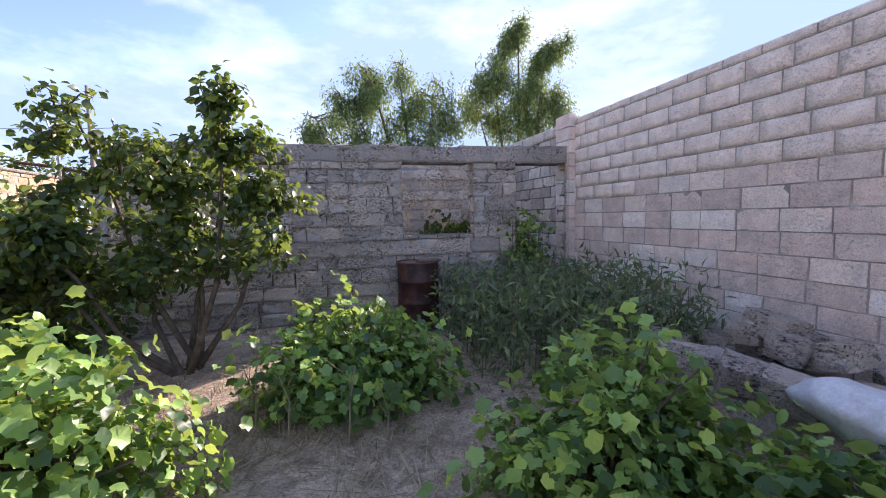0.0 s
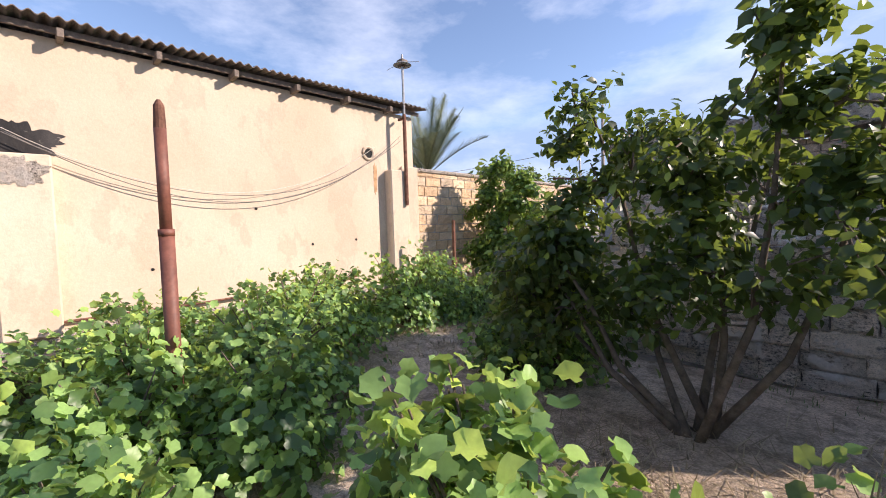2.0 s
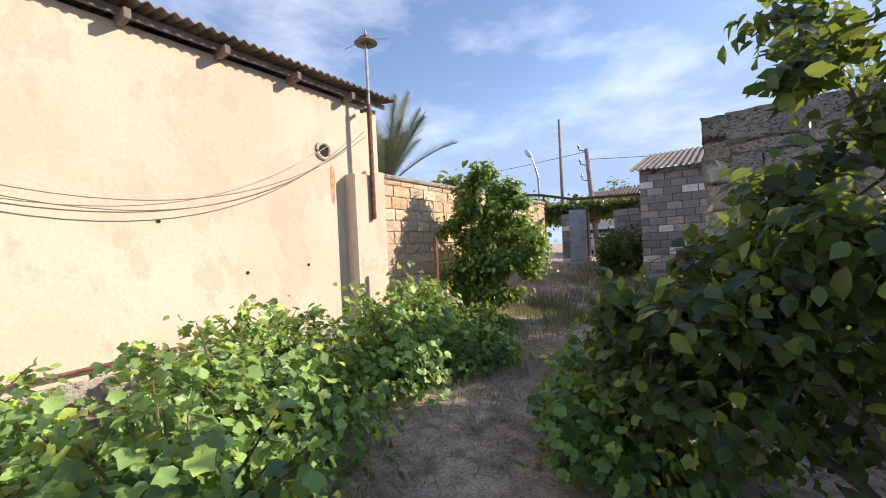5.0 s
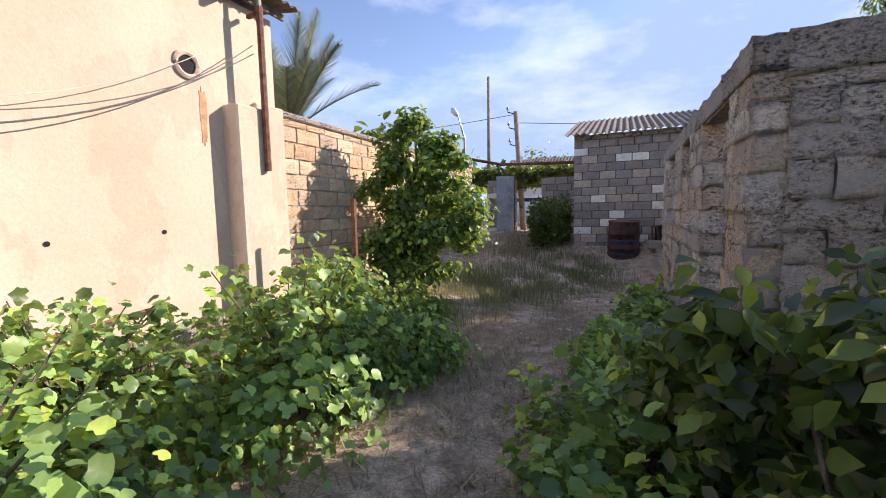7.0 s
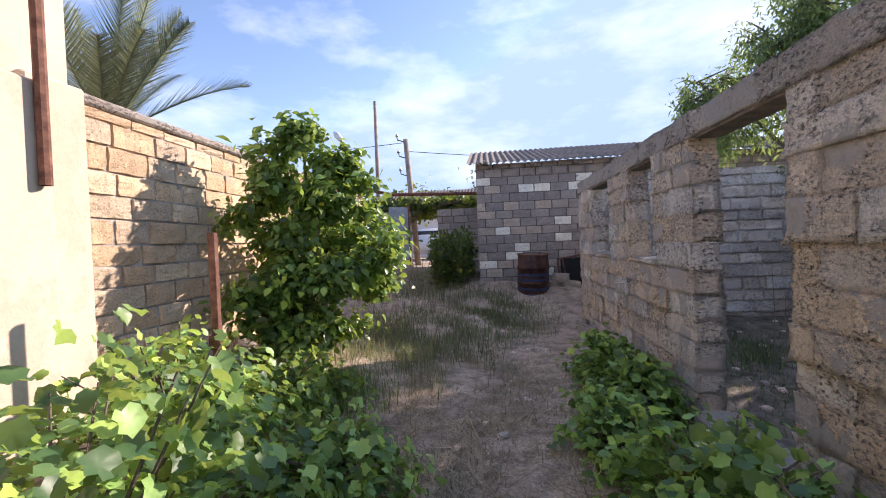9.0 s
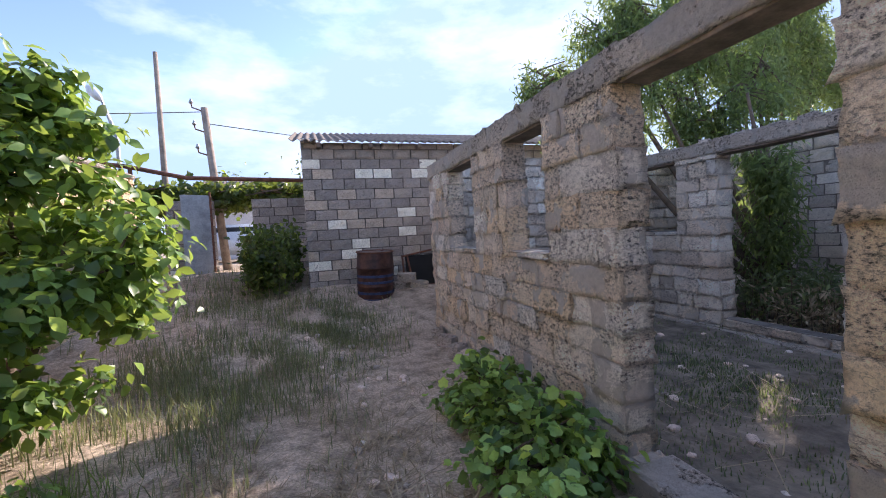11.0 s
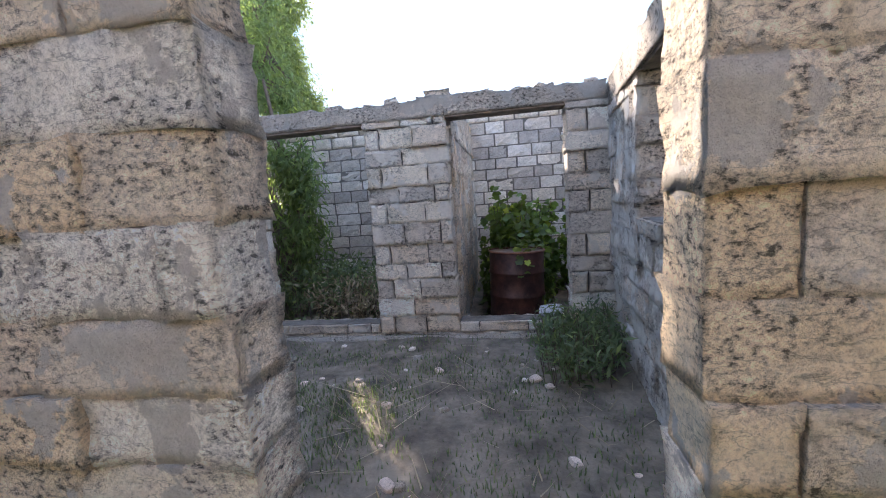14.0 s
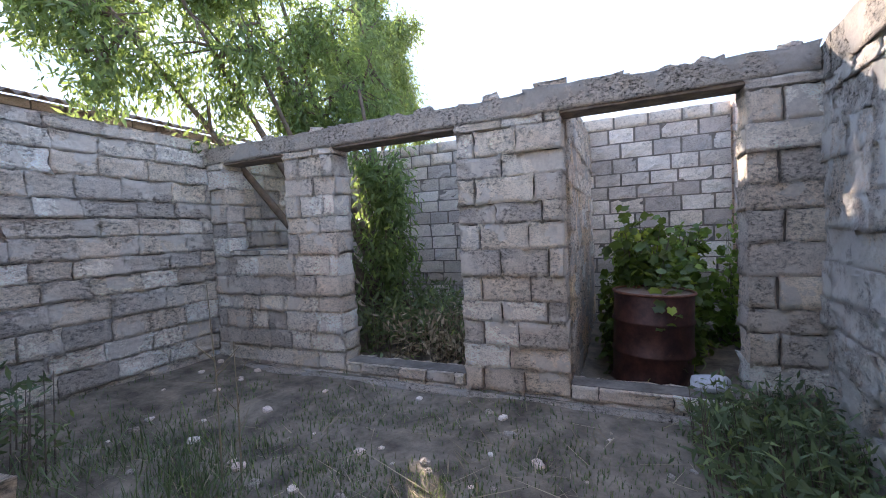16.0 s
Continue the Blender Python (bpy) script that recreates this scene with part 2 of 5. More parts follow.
def ground_mat():
    m = Mat("bare_earth", 0.97)
    c = m.mix(m.ramp(m.noise(0.7, 6, 0.6), [(0.35, 0.0), (0.65, 1.0)]), (0.42, 0.325, 0.24), (0.65, 0.52, 0.40))
    c = m.mix(m.ramp(m.noise(5, 6, 0.7), [(0.45, 0.0), (0.62, 0.85)]), c, (0.22, 0.17, 0.12))
    c = m.mix(0.85, c, m.ramp(m.noise(45, 6, 0.75), [(0.34, 0.48), (0.62, 1.45)]), "MULTIPLY")
    c = m.mix(m.ramp(m.voronoi(60), [(0.02, 0.5), (0.12, 0.0)]), c, (0.52, 0.48, 0.42))
    m.color(c)
    p = m.bump(m.noise(9, 6, 0.7), 0.04, 0.8)
    m.bump(m.noise(60, 5, 0.75), 0.014, 0.9, p)
    return m.m


def house_mat():
    m = Mat("house_render", 0.94)
    c = m.mix(m.ramp(m.noise(0.5, 5, 0.6), [(0.35, 0.0), (0.68, 1.0)]), (0.60, 0.475, 0.35), (0.70, 0.58, 0.45))
    c = m.mix(m.ramp(m.noise(1.7, 7, 0.65, (1, 1, 0.55)), [(0.53, 0.0), (0.57, 0.5), (0.70, 0.15)]), c, (0.52, 0.40, 0.30))
    c = m.mix(0.5, c, m.ramp(m.noise(24, 5, 0.7), [(0.3, 0.82), (0.7, 1.1)]), "MULTIPLY")
    m.color(c)
    p = m.bump(m.noise(3, 5, 0.6), 0.02, 0.6)
    m.bump(m.noise(50, 4, 0.6), 0.004, 0.6, p)
    return m.m


GROUND, RENDER_WALL = ground_mat(), house_mat()


# ---- building helpers ----
def mesh_of(name, bm, material):
    me = bpy.data.meshes.new(name)
    bm.to_mesh(me)
    bm.free()
    if material:
        me.materials.append(material)
    return me


def part(name, bm, material, parent=None, label="", smooth=False):
    ob = new(name, mesh_of(name, bm, material))
    if smooth:
        ob.data.polygons.foreach_set("use_smooth", [True] * len(ob.data.polygons))
    ob.parent = parent
    if label:
        ob["label"] = label
    return ob


def thing(name, label, category, at=(0, 0, 0), kind="", group=""):
    ob = new(name)
    ob.empty_display_size = 0.1
    ob.matrix_basis = Matrix.Translation(at)
    return tagged(ob, label, category, group, kind)


def add_box(bm, lo, hi, bevel=0.0, jitter=0.0):
    r = bmesh.ops.create_cube(bm, size=1.0)
    vs = r["verts"]
    for v in vs:
        for i in range(3):
            v.co[i] = lo[i] + (v.co[i] + 0.5) * (hi[i] - lo[i]) + random.uniform(-jitter, jitter)
    if bevel:
        es = list({e for v in vs for e in v.link_edges})
        bmesh.ops.bevel(bm, geom=es, offset=bevel, segments=1, affect="EDGES")
    return bm


def box(lo, hi, bevel=0.0, jitter=0.0):
    return add_box(bmesh.new(), lo, hi, bevel, jitter)


def tube(bm, pts, radii, sides=8):
    """A round rod through pts, with a radius at each."""
    rings = []
    pts = [Vector(p) for p in pts]
    if isinstance(radii, (int, float)):
        radii = [radii] * len(pts)
    for i, p in enumerate(pts):
        d = (pts[min(i + 1, len(pts) - 1)] - pts[max(i - 1, 0)]).normalized()
        a = d.orthogonal().normalized() if abs(d.z) > 0.99 else d.cross(Vector((0, 0, 1))).normalized()
        b = d.cross(a)
        rings.append([bm.verts.new(p + (a * math.cos(k * math.tau / sides) + b * math.sin(k * math.tau / sides)) * radii[i]) for k in range(sides)])
    for r0, r1 in zip(rings, rings[1:]):
        for k in range(sides):
            bm.faces.new((r0[k], r0[(k + 1) % sides], r1[(k + 1) % sides], r1[k]))
    bm.faces.new(list(reversed(rings[0])))
    bm.faces.new(rings[-1])
    return bm


def lathe(bm, profile, sides=32, centre=(0, 0, 0)):
    rings = []
    for r, z in profile:
        rings.append([bm.verts.new((centre[0] + r * math.cos(k * math.tau / sides), centre[1] + r * math.sin(k * math.tau / sides), centre[2] + z)) for k in range(sides)])
    for r0, r1 in zip(rings, rings[1:]):
        for k in range(sides):
            bm.faces.new((r0[k], r0[(k + 1) % sides], r1[(k + 1) % sides], r1[k]))
    bm.faces.new(list(reversed(rings[0])))
    bm.faces.new(rings[-1])
    return bm


def bulk(name, verts, faces_n, material, parent=None):
    """A mesh from arrays: verts (n, 3) and faces of one size (m, k)."""
    me = bpy.data.meshes.new(name)
    k = faces_n.shape[1]
    me.vertices.add(len(verts))
    me.vertices.foreach_set("co", verts.astype(np.float32).ravel())
    me.loops.add(faces_n.size)
    me.loops.foreach_set("vertex_index", faces_n.astype(np.int32).ravel())
    me.polygons.add(len(faces_n))
    me.polygons.foreach_set("loop_start", np.arange(0, faces_n.size, k, dtype=np.int32))
    me.update(calc_edges=True)
    me.validate()
    me.materials.append(material)
    ob = new(name, me)
    ob.parent = parent
    return ob


rng = np.random.default_rng(7)


def leaf_shape(kind):
    """Template of a leaf along +y, face up: points and triangles."""
    if kind == "vine":
        outline = [(0, 0.02), (0.26, -0.14), (0.52, 0.08), (0.45, 0.32), (0.56, 0.58), (0.30, 0.74), (0, 0.96), (-0.30, 0.74), (-0.56, 0.58), (-0.45, 0.32), (-0.52, 0.08), (-0.26, -0.14)]
        p = [(x, y, 0.30 * abs(x) - 0.32 * (y - 0.3) ** 2 + (0.05 if k % 2 else -0.05)) for k, (x, y) in enumerate(outline)] + [(0, 0.38, -0.05)]
        f = [(12, i, (i + 1) % 12) for i in range(12)]
    elif kind == "oval":
        p = [(0, 0, 0), (0.24, 0.28, 0.07), (0.30, 0.58, 0.06), (0, 1.0, -0.14), (-0.30, 0.58, 0.06), (-0.24, 0.28, 0.07), (0, 0.45, 0.0)]
        f = [(6, 0, 1), (6, 1, 2), (6, 2, 3), (6, 3, 4), (6, 4, 5), (6, 5, 0)]
    elif kind == "long":
        p = [(0, 0, 0), (0.13, 0.45, 0.03), (0, 1.0, -0.14), (-0.13, 0.45, 0.03)]
        f = [(0, 1, 3), (1, 2, 3)]
    else:
        p = [(-0.03, 0, 0), (0.03, 0, 0), (0.022, 0.55, 0.05), (-0.022, 0.55, 0.05), (0, 1.0, 0.24)]
        f = [(0, 1, 2), (0, 2, 3), (3, 2, 4)]
    return np.array(p, float), np.array(f, int)


def leaves(name, places, facing, size, shape, material, parent=None, spread=0.7, droop=0.0):
    """Leaves at places; facing: the way that their upper side looks, loosened by spread."""
    tv, tf = leaf_shape(shape)
    n = len(places)
    nrm = facing + rng.normal(0, spread, (n, 3))
    nrm /= np.linalg.norm(nrm, axis=1, keepdims=True) + 1e-9
    along = rng.normal(0, 1, (n, 3)) + np.array((0, 0, -droop)) + facing * 0.4
    along -= nrm * (along * nrm).sum(1, keepdims=True)
    along /= np.linalg.norm(along, axis=1, keepdims=True) + 1e-9
    side = np.cross(along, nrm)
    s = (np.asarray(size) if np.ndim(size) else np.full(n, size)) * rng.uniform(0.6, 1.2, n)
    v = places[:, None, :] + s[:, None, None] * (tv[None, :, 0:1] * side[:, None, :] + tv[None, :, 1:2] * along[:, None, :] + tv[None, :, 2:3] * nrm[:, None, :])
    f = tf[None] + (np.arange(n) * len(tv))[:, None, None]
    ob = bulk(name, v.reshape(-1, 3), f.reshape(-1, tf.shape[1]), material, parent)
    ob["kind"] = "stuff"
    return ob


# ---- ground ----
def ground_z(x, y):
    """Height of the earth: level by the ruin, rising to the gate."""
    s = min(max((y - 10.5) / 6.5, 0), 1)
    z = 0.85 * s * s * (3 - 2 * s)
    if x < -5.5:
        z += 0.16 * min(1, (-5.5 - x) / 1.5) * (1 - s)
    return z + 0.035 * math.sin(1.7 * x + 0.6 * y) * math.cos(1.3 * y) + 0.05 * (noise.noise(Vector((x * 0.9, y * 0.9, 0)))) + 0.02 * noise.noise(Vector((x * 3.5, y * 3.5, 3)))


def make_ground():
    bm = bmesh.new()
    xs = [-900, -300, -100, -40, -20, -14] + [-12 + 0.2 * i for i in range(96)] + [8, 14, 30, 100, 300, 900]
    ys = [-900, -300, -100, -40, -15, -8] + [-6 + 0.2 * i for i in range(126)] + [21, 26, 40, 100, 300, 900]
    grid = [[bm.verts.new((x, y, ground_z(x, y) if -13 < x < 8 and -7 < y < 22 else (0.85 if y > 17 else 0.1 if x < -5 else 0.0))) for x in xs] for y in ys]
    for r0, r1 in zip(grid, grid[1:]):
        for i in range(len(xs) - 1):
            bm.faces.new((r0[i], r0[i + 1], r1[i + 1], r1[i]))
    tagged(part("ground", bm, GROUND, smooth=True), "dry bare brown earth with straw and pebbles", "ground", kind="structure")


make_ground()
FLOOR_SOIL = plain_mat("dark_floor_soil", (0.17, 0.14, 0.108), 0.45, 3.0, 0.97, bump=0.02, col2=(0.31, 0.26, 0.20))


def make_floor():
    bm = bmesh.new()
    xs, ys = [-2.48 + 0.14 * i for i in range(48)], [6.06 + 0.135 * i for i in range(45)]
    grid = [[bm.verts.new((x, y, ground_z(x, y) + 0.012 + 0.012 * noise.noise(Vector((x * 6, y * 6, 1))))) for x in xs] for y in ys]
    for r0, r1 in zip(grid, grid[1:]):
        for i in range(len(xs) - 1):
            bm.faces.new((r0[i], r0[i + 1], r1[i + 1], r1[i]))
    tagged(part("floor", bm, FLOOR_SOIL, smooth=True), "dark dusty earth floor of the ruin with weeds", "floor", kind="structure")


make_floor()


# ---- block walls ----
def block_variants(rough, count=8):
    """Unit blocks with chipped edges and uneven faces, along x, thick in y."""
    out = []
    for k in range(count):
        bm = bmesh.new()
        nu, nv = 4, 3
        ring = {}
        for f, yy in ((0, -0.5), (1, 0.5)):
            for i in range(nu + 1):
                for j in range(nv + 1):
                    x, z = i / nu - 0.5, j / nv - 0.5
                    edge = (i in (0, nu)) + (j in (0, nv))
                    dy = random.uniform(-1, 1) * rough * 0.55 - edge * rough * 0.22 * random.uniform(0.2, 1.6)
                    y = yy + (dy if f else -dy)
                    x += (random.uniform(-1, 0.5) * rough * 0.12 if i == nu else random.uniform(-0.5, 1) * rough * 0.12 if i == 0 else 0)
                    z += (random.uniform(-1, 0.6) * rough * 0.36 if j == nv else random.uniform(-0.6, 1) * rough * 0.36 if j == 0 else 0)
                    ring[f, i, j] = bm.verts.new((x, y, z))
        for i in range(nu):
            for j in range(nv):
                bm.faces.new((ring[0, i, j], ring[0, i + 1, j], ring[0, i + 1, j + 1], ring[0, i, j + 1]))
                bm.faces.new((ring[1, i + 1, j], ring[1, i, j], ring[1, i, j + 1], ring[1, i + 1, j + 1]))
        for i in range(nu):
            bm.faces.new((ring[1, i, 0], ring[1, i + 1, 0], ring[0, i + 1, 0], ring[0, i, 0]))
            bm.faces.new((ring[0, i, nv], ring[0, i + 1, nv], ring[1, i + 1, nv], ring[1, i, nv]))
        for j in range(nv):
            bm.faces.new((ring[0, 0, j], ring[0, 0, j + 1], ring[1, 0, j + 1], ring[1, 0, j]))
            bm.faces.new((ring[0, nu, j + 1], ring[0, nu, j], ring[1, nu, j], ring[1, nu, j + 1]))
        out.append(bm)
    return out


def rough_variants(name, relief, material, size=(0.42, 0.22, 0.21), count=10):
    """Weathered unit blocks: worn edges and a pitted, layered face on every side. relief in metres."""
    out = []
    n = (10, 4, 6)
    for k in range(count):
        bm = bmesh.new()
        at = {}
        shift = Vector((k * 7.3, k * 3.1, k * 5.7))
        for i in range(n[0] + 1):
            for j in range(n[1] + 1):
                for l in range(n[2] + 1):
                    ijk = (i, j, l)
                    on = [a for a in range(3) if ijk[a] in (0, n[a])]
                    if not on:
                        continue
                    p = [ijk[a] / n[a] - 0.5 for a in range(3)]
                    q = Vector([p[a] * size[a] for a in range(3)])
                    layered = Vector((q.x * 5, q.y * 9, q.z * 16)) + shift
                    d = noise.noise(layered) + 0.55 * noise.noise(q * 30 + shift) + 0.35 * noise.noise(q * 62 + shift)
                    d = min(d, 0.55)
                    chip = max(0.0, noise.noise(q * 9 + shift * 1.7) + 0.25)
                    for a in on:
                        push = relief * (d if a == 1 else 0.45 * d - 0.25) - (len(on) - 1) * relief * (0.4 + 0.75 * chip)
                        p[a] += math.copysign(push / size[a], p[a])
                    at[ijk] = bm.verts.new(p)
        for a in range(3):
            b, c = (a + 1) % 3, (a + 2) % 3
            for side in (0, n[a]):
                for u in range(n[b]):
                    for v in range(n[c]):
                        quad = []
                        for du, dv in ((0, 0), (1, 0), (1, 1), (0, 1)):
                            key = [0, 0, 0]
                            key[a], key[b], key[c] = side, u + du, v + dv
                            quad.append(at[tuple(key)])
                        bm.faces.new(quad if side else quad[::-1])
        me = mesh_of(name, bm, material)
        me.polygons.foreach_set("use_smooth", [True] * len(me.polygons))
        out.append(me)
    return out


def variants(name, rough, material):
    return [mesh_of(name, bm, material) for bm in block_variants(rough)]


def cells(length, z0, z1, openings):
    """The solid rectangles of a wall with openings (u0, u1, v0, v1)."""
    us = sorted({0, length, *[o[0] for o in openings], *[o[1] for o in openings]})
    out = []
    for a, b in zip(us, us[1:]):
        m = (a + b) / 2
        cuts = sorted((o[2], o[3]) for o in openings if o[0] < m < o[1])
        v = z0
        for lo, hi in cuts:
            if lo > v + 0.01:
                out.append((a, b, v, lo))
            v = hi
        if v < z1 - 0.01:
            out.append((a, b, v, z1))
    return out


PENDING = []


def block_wall(name, label, p0, p1, thick, z0, z1, openings, course, blen, meshes, inset=0.012, joint=0.012, top=(), wobble=0.15, z_blocks=None, u_parts=None, stagger=0.5, mortar=None):
    """A wall of single blocks round a mortar core. The face runs p0 -> p1; its thickness lies to the left of that way."""
    p0, p1 = Vector((*p0, 0)), Vector((*p1, 0))
    d = p1 - p0
    length = d.length
    yaw = math.atan2(d.y, d.x)
    bm = bmesh.new()
    for a, b, v0, v1 in cells(length, z0, z1, openings):
        ea = inset if (a > 0.001) else 0.004
        add_box(bm, (a + (ea if any(abs(o[1] - a) < 1e-4 and o[2] < v1 - 0.02 and o[3] > v0 + 0.02 for o in openings) else inset if a < 0.001 else 0), inset, v0),
                (b - (inset if any(abs(o[0] - b) < 1e-4 and o[2] < v1 - 0.02 and o[3] > v0 + 0.02 for o in openings) else inset if b > length - 0.001 else 0), thick - inset, v1 - (inset if v1 == z1 else 0)))
    wall = part(name, bm, mortar or MORTAR)
    wall.matrix_basis = Matrix.Translation(p0) @ Matrix.Rotation(yaw, 4, "Z")
    tagged(wall, label, "wall", kind="structure")
    PENDING.append((wall, length, thick, z0 if z_blocks is None else z_blocks, z1, openings, course, blen, meshes, joint, wobble, stagger))
    return wall


def lay_blocks():
    """The single blocks of every wall."""
    for wall, length, thick, z0, z1, openings, course, blen, meshes, joint, wobble, stagger in PENDING:
        r = random.Random(len(wall.name) * 31 + int(length * 100))
        rows, v, k = [], z0, 0
        while v < z1 - 0.05:
            h = min(course * r.uniform(1 - wobble * 0.5, 1 + wobble * 0.5), z1 - v)
            if z1 - v - h < 0.07:
                h = z1 - v
            rows.append((v, v + h, k))
            v += h
            k += 1
        spots = []
        for v0, v1, k in rows:
            us = sorted({0, length, *[o[j] for o in openings for j in (0, 1) if o[2] < v1 - 0.03 and o[3] > v0 + 0.03]})
            for a, b in zip(us, us[1:]):
                m = (a + b) / 2
                lo, hi = v0, v1
                shut = False
                for o in openings:
                    if o[0] < m < o[1] and o[2] < v1 - 0.03 and o[3] > v0 + 0.03:
                        if o[2] <= v0 + 0.05 and o[3] >= v1 - 0.05:
                            shut = True
                        elif o[2] > v0 + 0.05:
                            hi = o[2]
                        else:
                            lo = o[3]
                if shut or hi - lo < 0.05:
                    continue
                u = a
                first = blen * (stagger if k % 2 else 1.0) * r.uniform(0.85, 1.15)
                while u < b - 0.01:
                    w = first if u == a else blen * r.uniform(1 - wobble, 1 + wobble)
                    if b - u - w < blen * 0.3:
                        w = b - u
                    spots.append((u, min(w, b - u), lo, hi))
                    u += w
        extra = []
        if len(spots) > 300:
            spots, extra = spots[:300], spots[300:]
        for u, w, lo, hi in spots:
            ob = new("block", r.choice(meshes))
            ob.parent = wall
            ob.location = (u + w / 2, thick / 2 + r.uniform(-1, 1) * wobble * 0.05, (lo + hi) / 2)
            ob.scale = (max(0.03, w - joint * 1.5), thick + r.uniform(-0.004, 0.012), hi - lo - joint)
        if extra:
            vs, fs, base = [], [], 0
            packs = []
            for me in meshes:
                co = np.empty(len(me.vertices) * 3, np.float32)
                me.vertices.foreach_get("co", co)
                packs.append((co.reshape(-1, 3), np.array([tuple(p.vertices) for p in me.polygons])))
            for u, w, lo, hi in extra:
                co, fc = r.choice(packs)
                vs.append(co * np.array((w - joint * 1.5, thick, hi - lo - joint)) + np.array((u + w / 2, thick / 2, (lo + hi) / 2)))
                fs.append(fc + base)
                base += len(co)
            ob = bulk("blocks", np.concatenate(vs), np.concatenate(fs), meshes[0].materials[0], wall)
            ob["kind"] = "stuff"


ROUGH_WARM = rough_variants("block_rough", 0.013, STONE_WARM)
ROUGH_GREY = rough_variants("block_grey", 0.016, STONE_GREY)
ROUGH_LIMED = rough_variants("block_limewashed", 0.016, STONE_LIMED)
NEAT_GREY = variants("block_old_grey", 0.06, stone_mat("stone_old_grey", [(0.58, 0.52, 0.46), (0.48, 0.43, 0.39), (0.66, 0.59, 0.51), (0.52, 0.46, 0.40), (0.76, 0.70, 0.63)], (0.50, 0.46, 0.42), 0.62, 0.008, 40, 0.45))
NEAT_PALE = variants("block_pale", 0.03, STONE_PALE)
NEAT_SHED = variants("block_shed", 0.05, STONE_SHED)
BRICKS = variants("block_orange", 0.06, BRICK_ORANGE)


LINTELS = rough_variants("lintel", 0.014, CONCRETE, (1.1, 0.22, 0.17))


def lintel(wall, u0, u1, z0, z1, thick, material=None):
    ob = new("lintel", random.choice(LINTELS))
    ob.parent = wall
    ob.location = ((u0 + u1) / 2, thick / 2, (z0 + z1) / 2)
    ob.scale = (u1 - u0, thick + 0.012, z1 - z0)
    ob["label"] = "rough cast concrete lintel"


def plank(wall, u0, u1, z, thick):
    part("formwork_plank", box((u0, 0.0, z - 0.03), (u1, thick * 0.96, z), 0.004, 0.003), PLANK, wall, "weathered wooden plank under the lintel")


# ruin
T = 0.21
west = block_wall("wall_west", "rough limestone block ruin wall smeared with mortar", (-2.7, 12.05), (-2.7, 6.29), T, -0.2, 2.36,
                  [(12.05 - 7.95, 12.05 - 6.88, 0.12, 2.36), (12.05 - 9.42, 12.05 - 8.74, 1.33, 2.36), (12.05 - 11.15, 12.05 - 10.25, 1.33, 2.36)], 0.215, 0.42, ROUGH_WARM, 0.026, 0.018, wobble=0.34)
ang = math.atan2(5.75 - 6.29, 4.15 + 2.7)
LA = math.hypot(4.15 + 2.7, 6.29 - 5.75)
sx = LA / 6.85
south = block_wall("wall_south", "grey mortar-smeared limestone block ruin wall", (-2.525, 6.29 - 0.175 * 0.0788), (4.15, 5.75), 0.22, -0.25, 2.32,
                   [((-1.30 + 2.525) * sx, (-0.44 + 2.525) * sx, 1.28, 2.32), ((1.12 + 2.525) * sx, (2.2 + 2.525) * sx, 1.24, 2.32), ((2.88 + 2.525) * sx, (3.72 + 2.525) * sx, 0.1, 2.32)], 0.205, 0.42, ROUGH_LIMED, 0.028, 0.022, wobble=0.34, mortar=MORTAR_SHADED)
mid = block_wall("wall_middle", "limestone block partition wall with two doorways", (0.78, 12.0), (0.78, 6.2), 0.24, -0.2, 2.40,
                 [(12.0 - 11.72, 12.0 - 10.80, 1.36, 2.40), (12.0 - 10.12, 12.0 - 8.78, 0.16, 2.40), (12.0 - 7.86, 12.0 - 6.66, 0.16, 2.40)], 0.21, 0.40, ROUGH_GREY, 0.030, 0.024, wobble=0.34, mortar=MORTAR_SHADED)
part_w = block_wall("wall_partition", "warm limestone cross wall of the ruin", (1.03, 7.86), (4.15, 7.86), 0.24, -0.2, 2.72, [], 0.2, 0.40, ROUGH_WARM)
north = block_wall("wall_north", "grey limestone block end wall of the ruin", (-2.48, 12.02), (4.15, 12.02), 0.3, -0.2, 2.68, [], 0.205, 0.42, ROUGH_GREY, 0.030, 0.024, wobble=0.3, mortar=MORTAR_SHADED)
east_far = block_wall("wall_east_far", "weathered grey limestone block boundary wall behind the ruin", (4.16, 6.1), (4.16, 14.3), 0.3, -0.3, 3.0, [], 0.2, 0.40, NEAT_GREY, 0.016, 0.018, wobble=0.2, mortar=MORTAR_SHADED)
east = block_wall("wall_east", "tall pale pinkish limestone block boundary wall", (4.16, -5.0), (4.16, 6.09), -0.3 + 0.6, -0.3, 3.0, [], 0.2, 0.41, NEAT_PALE, 0.010, 0.012, wobble=0.08)
for w, spans, top, th in ((west, [(0, 5.76)], 2.53, T), (south, [(0, LA - 0.22)], 2.545, 0.22), (mid, [(0, 5.73)], 2.57, 0.24)):
    for a, b in spans:
        u, zl = a, {west: 2.36, south: 2.32, mid: 2.40}[w]
        while u < b - 0.05:
            step = min(random.uniform(0.7, 1.5), b - u)
            if b - u - step < 0.4:
                step = b - u
            lintel(w, u + 0.003, u + step - 0.003, zl + 0.002, top + random.uniform(-0.025, 0.02), th)
            u += step
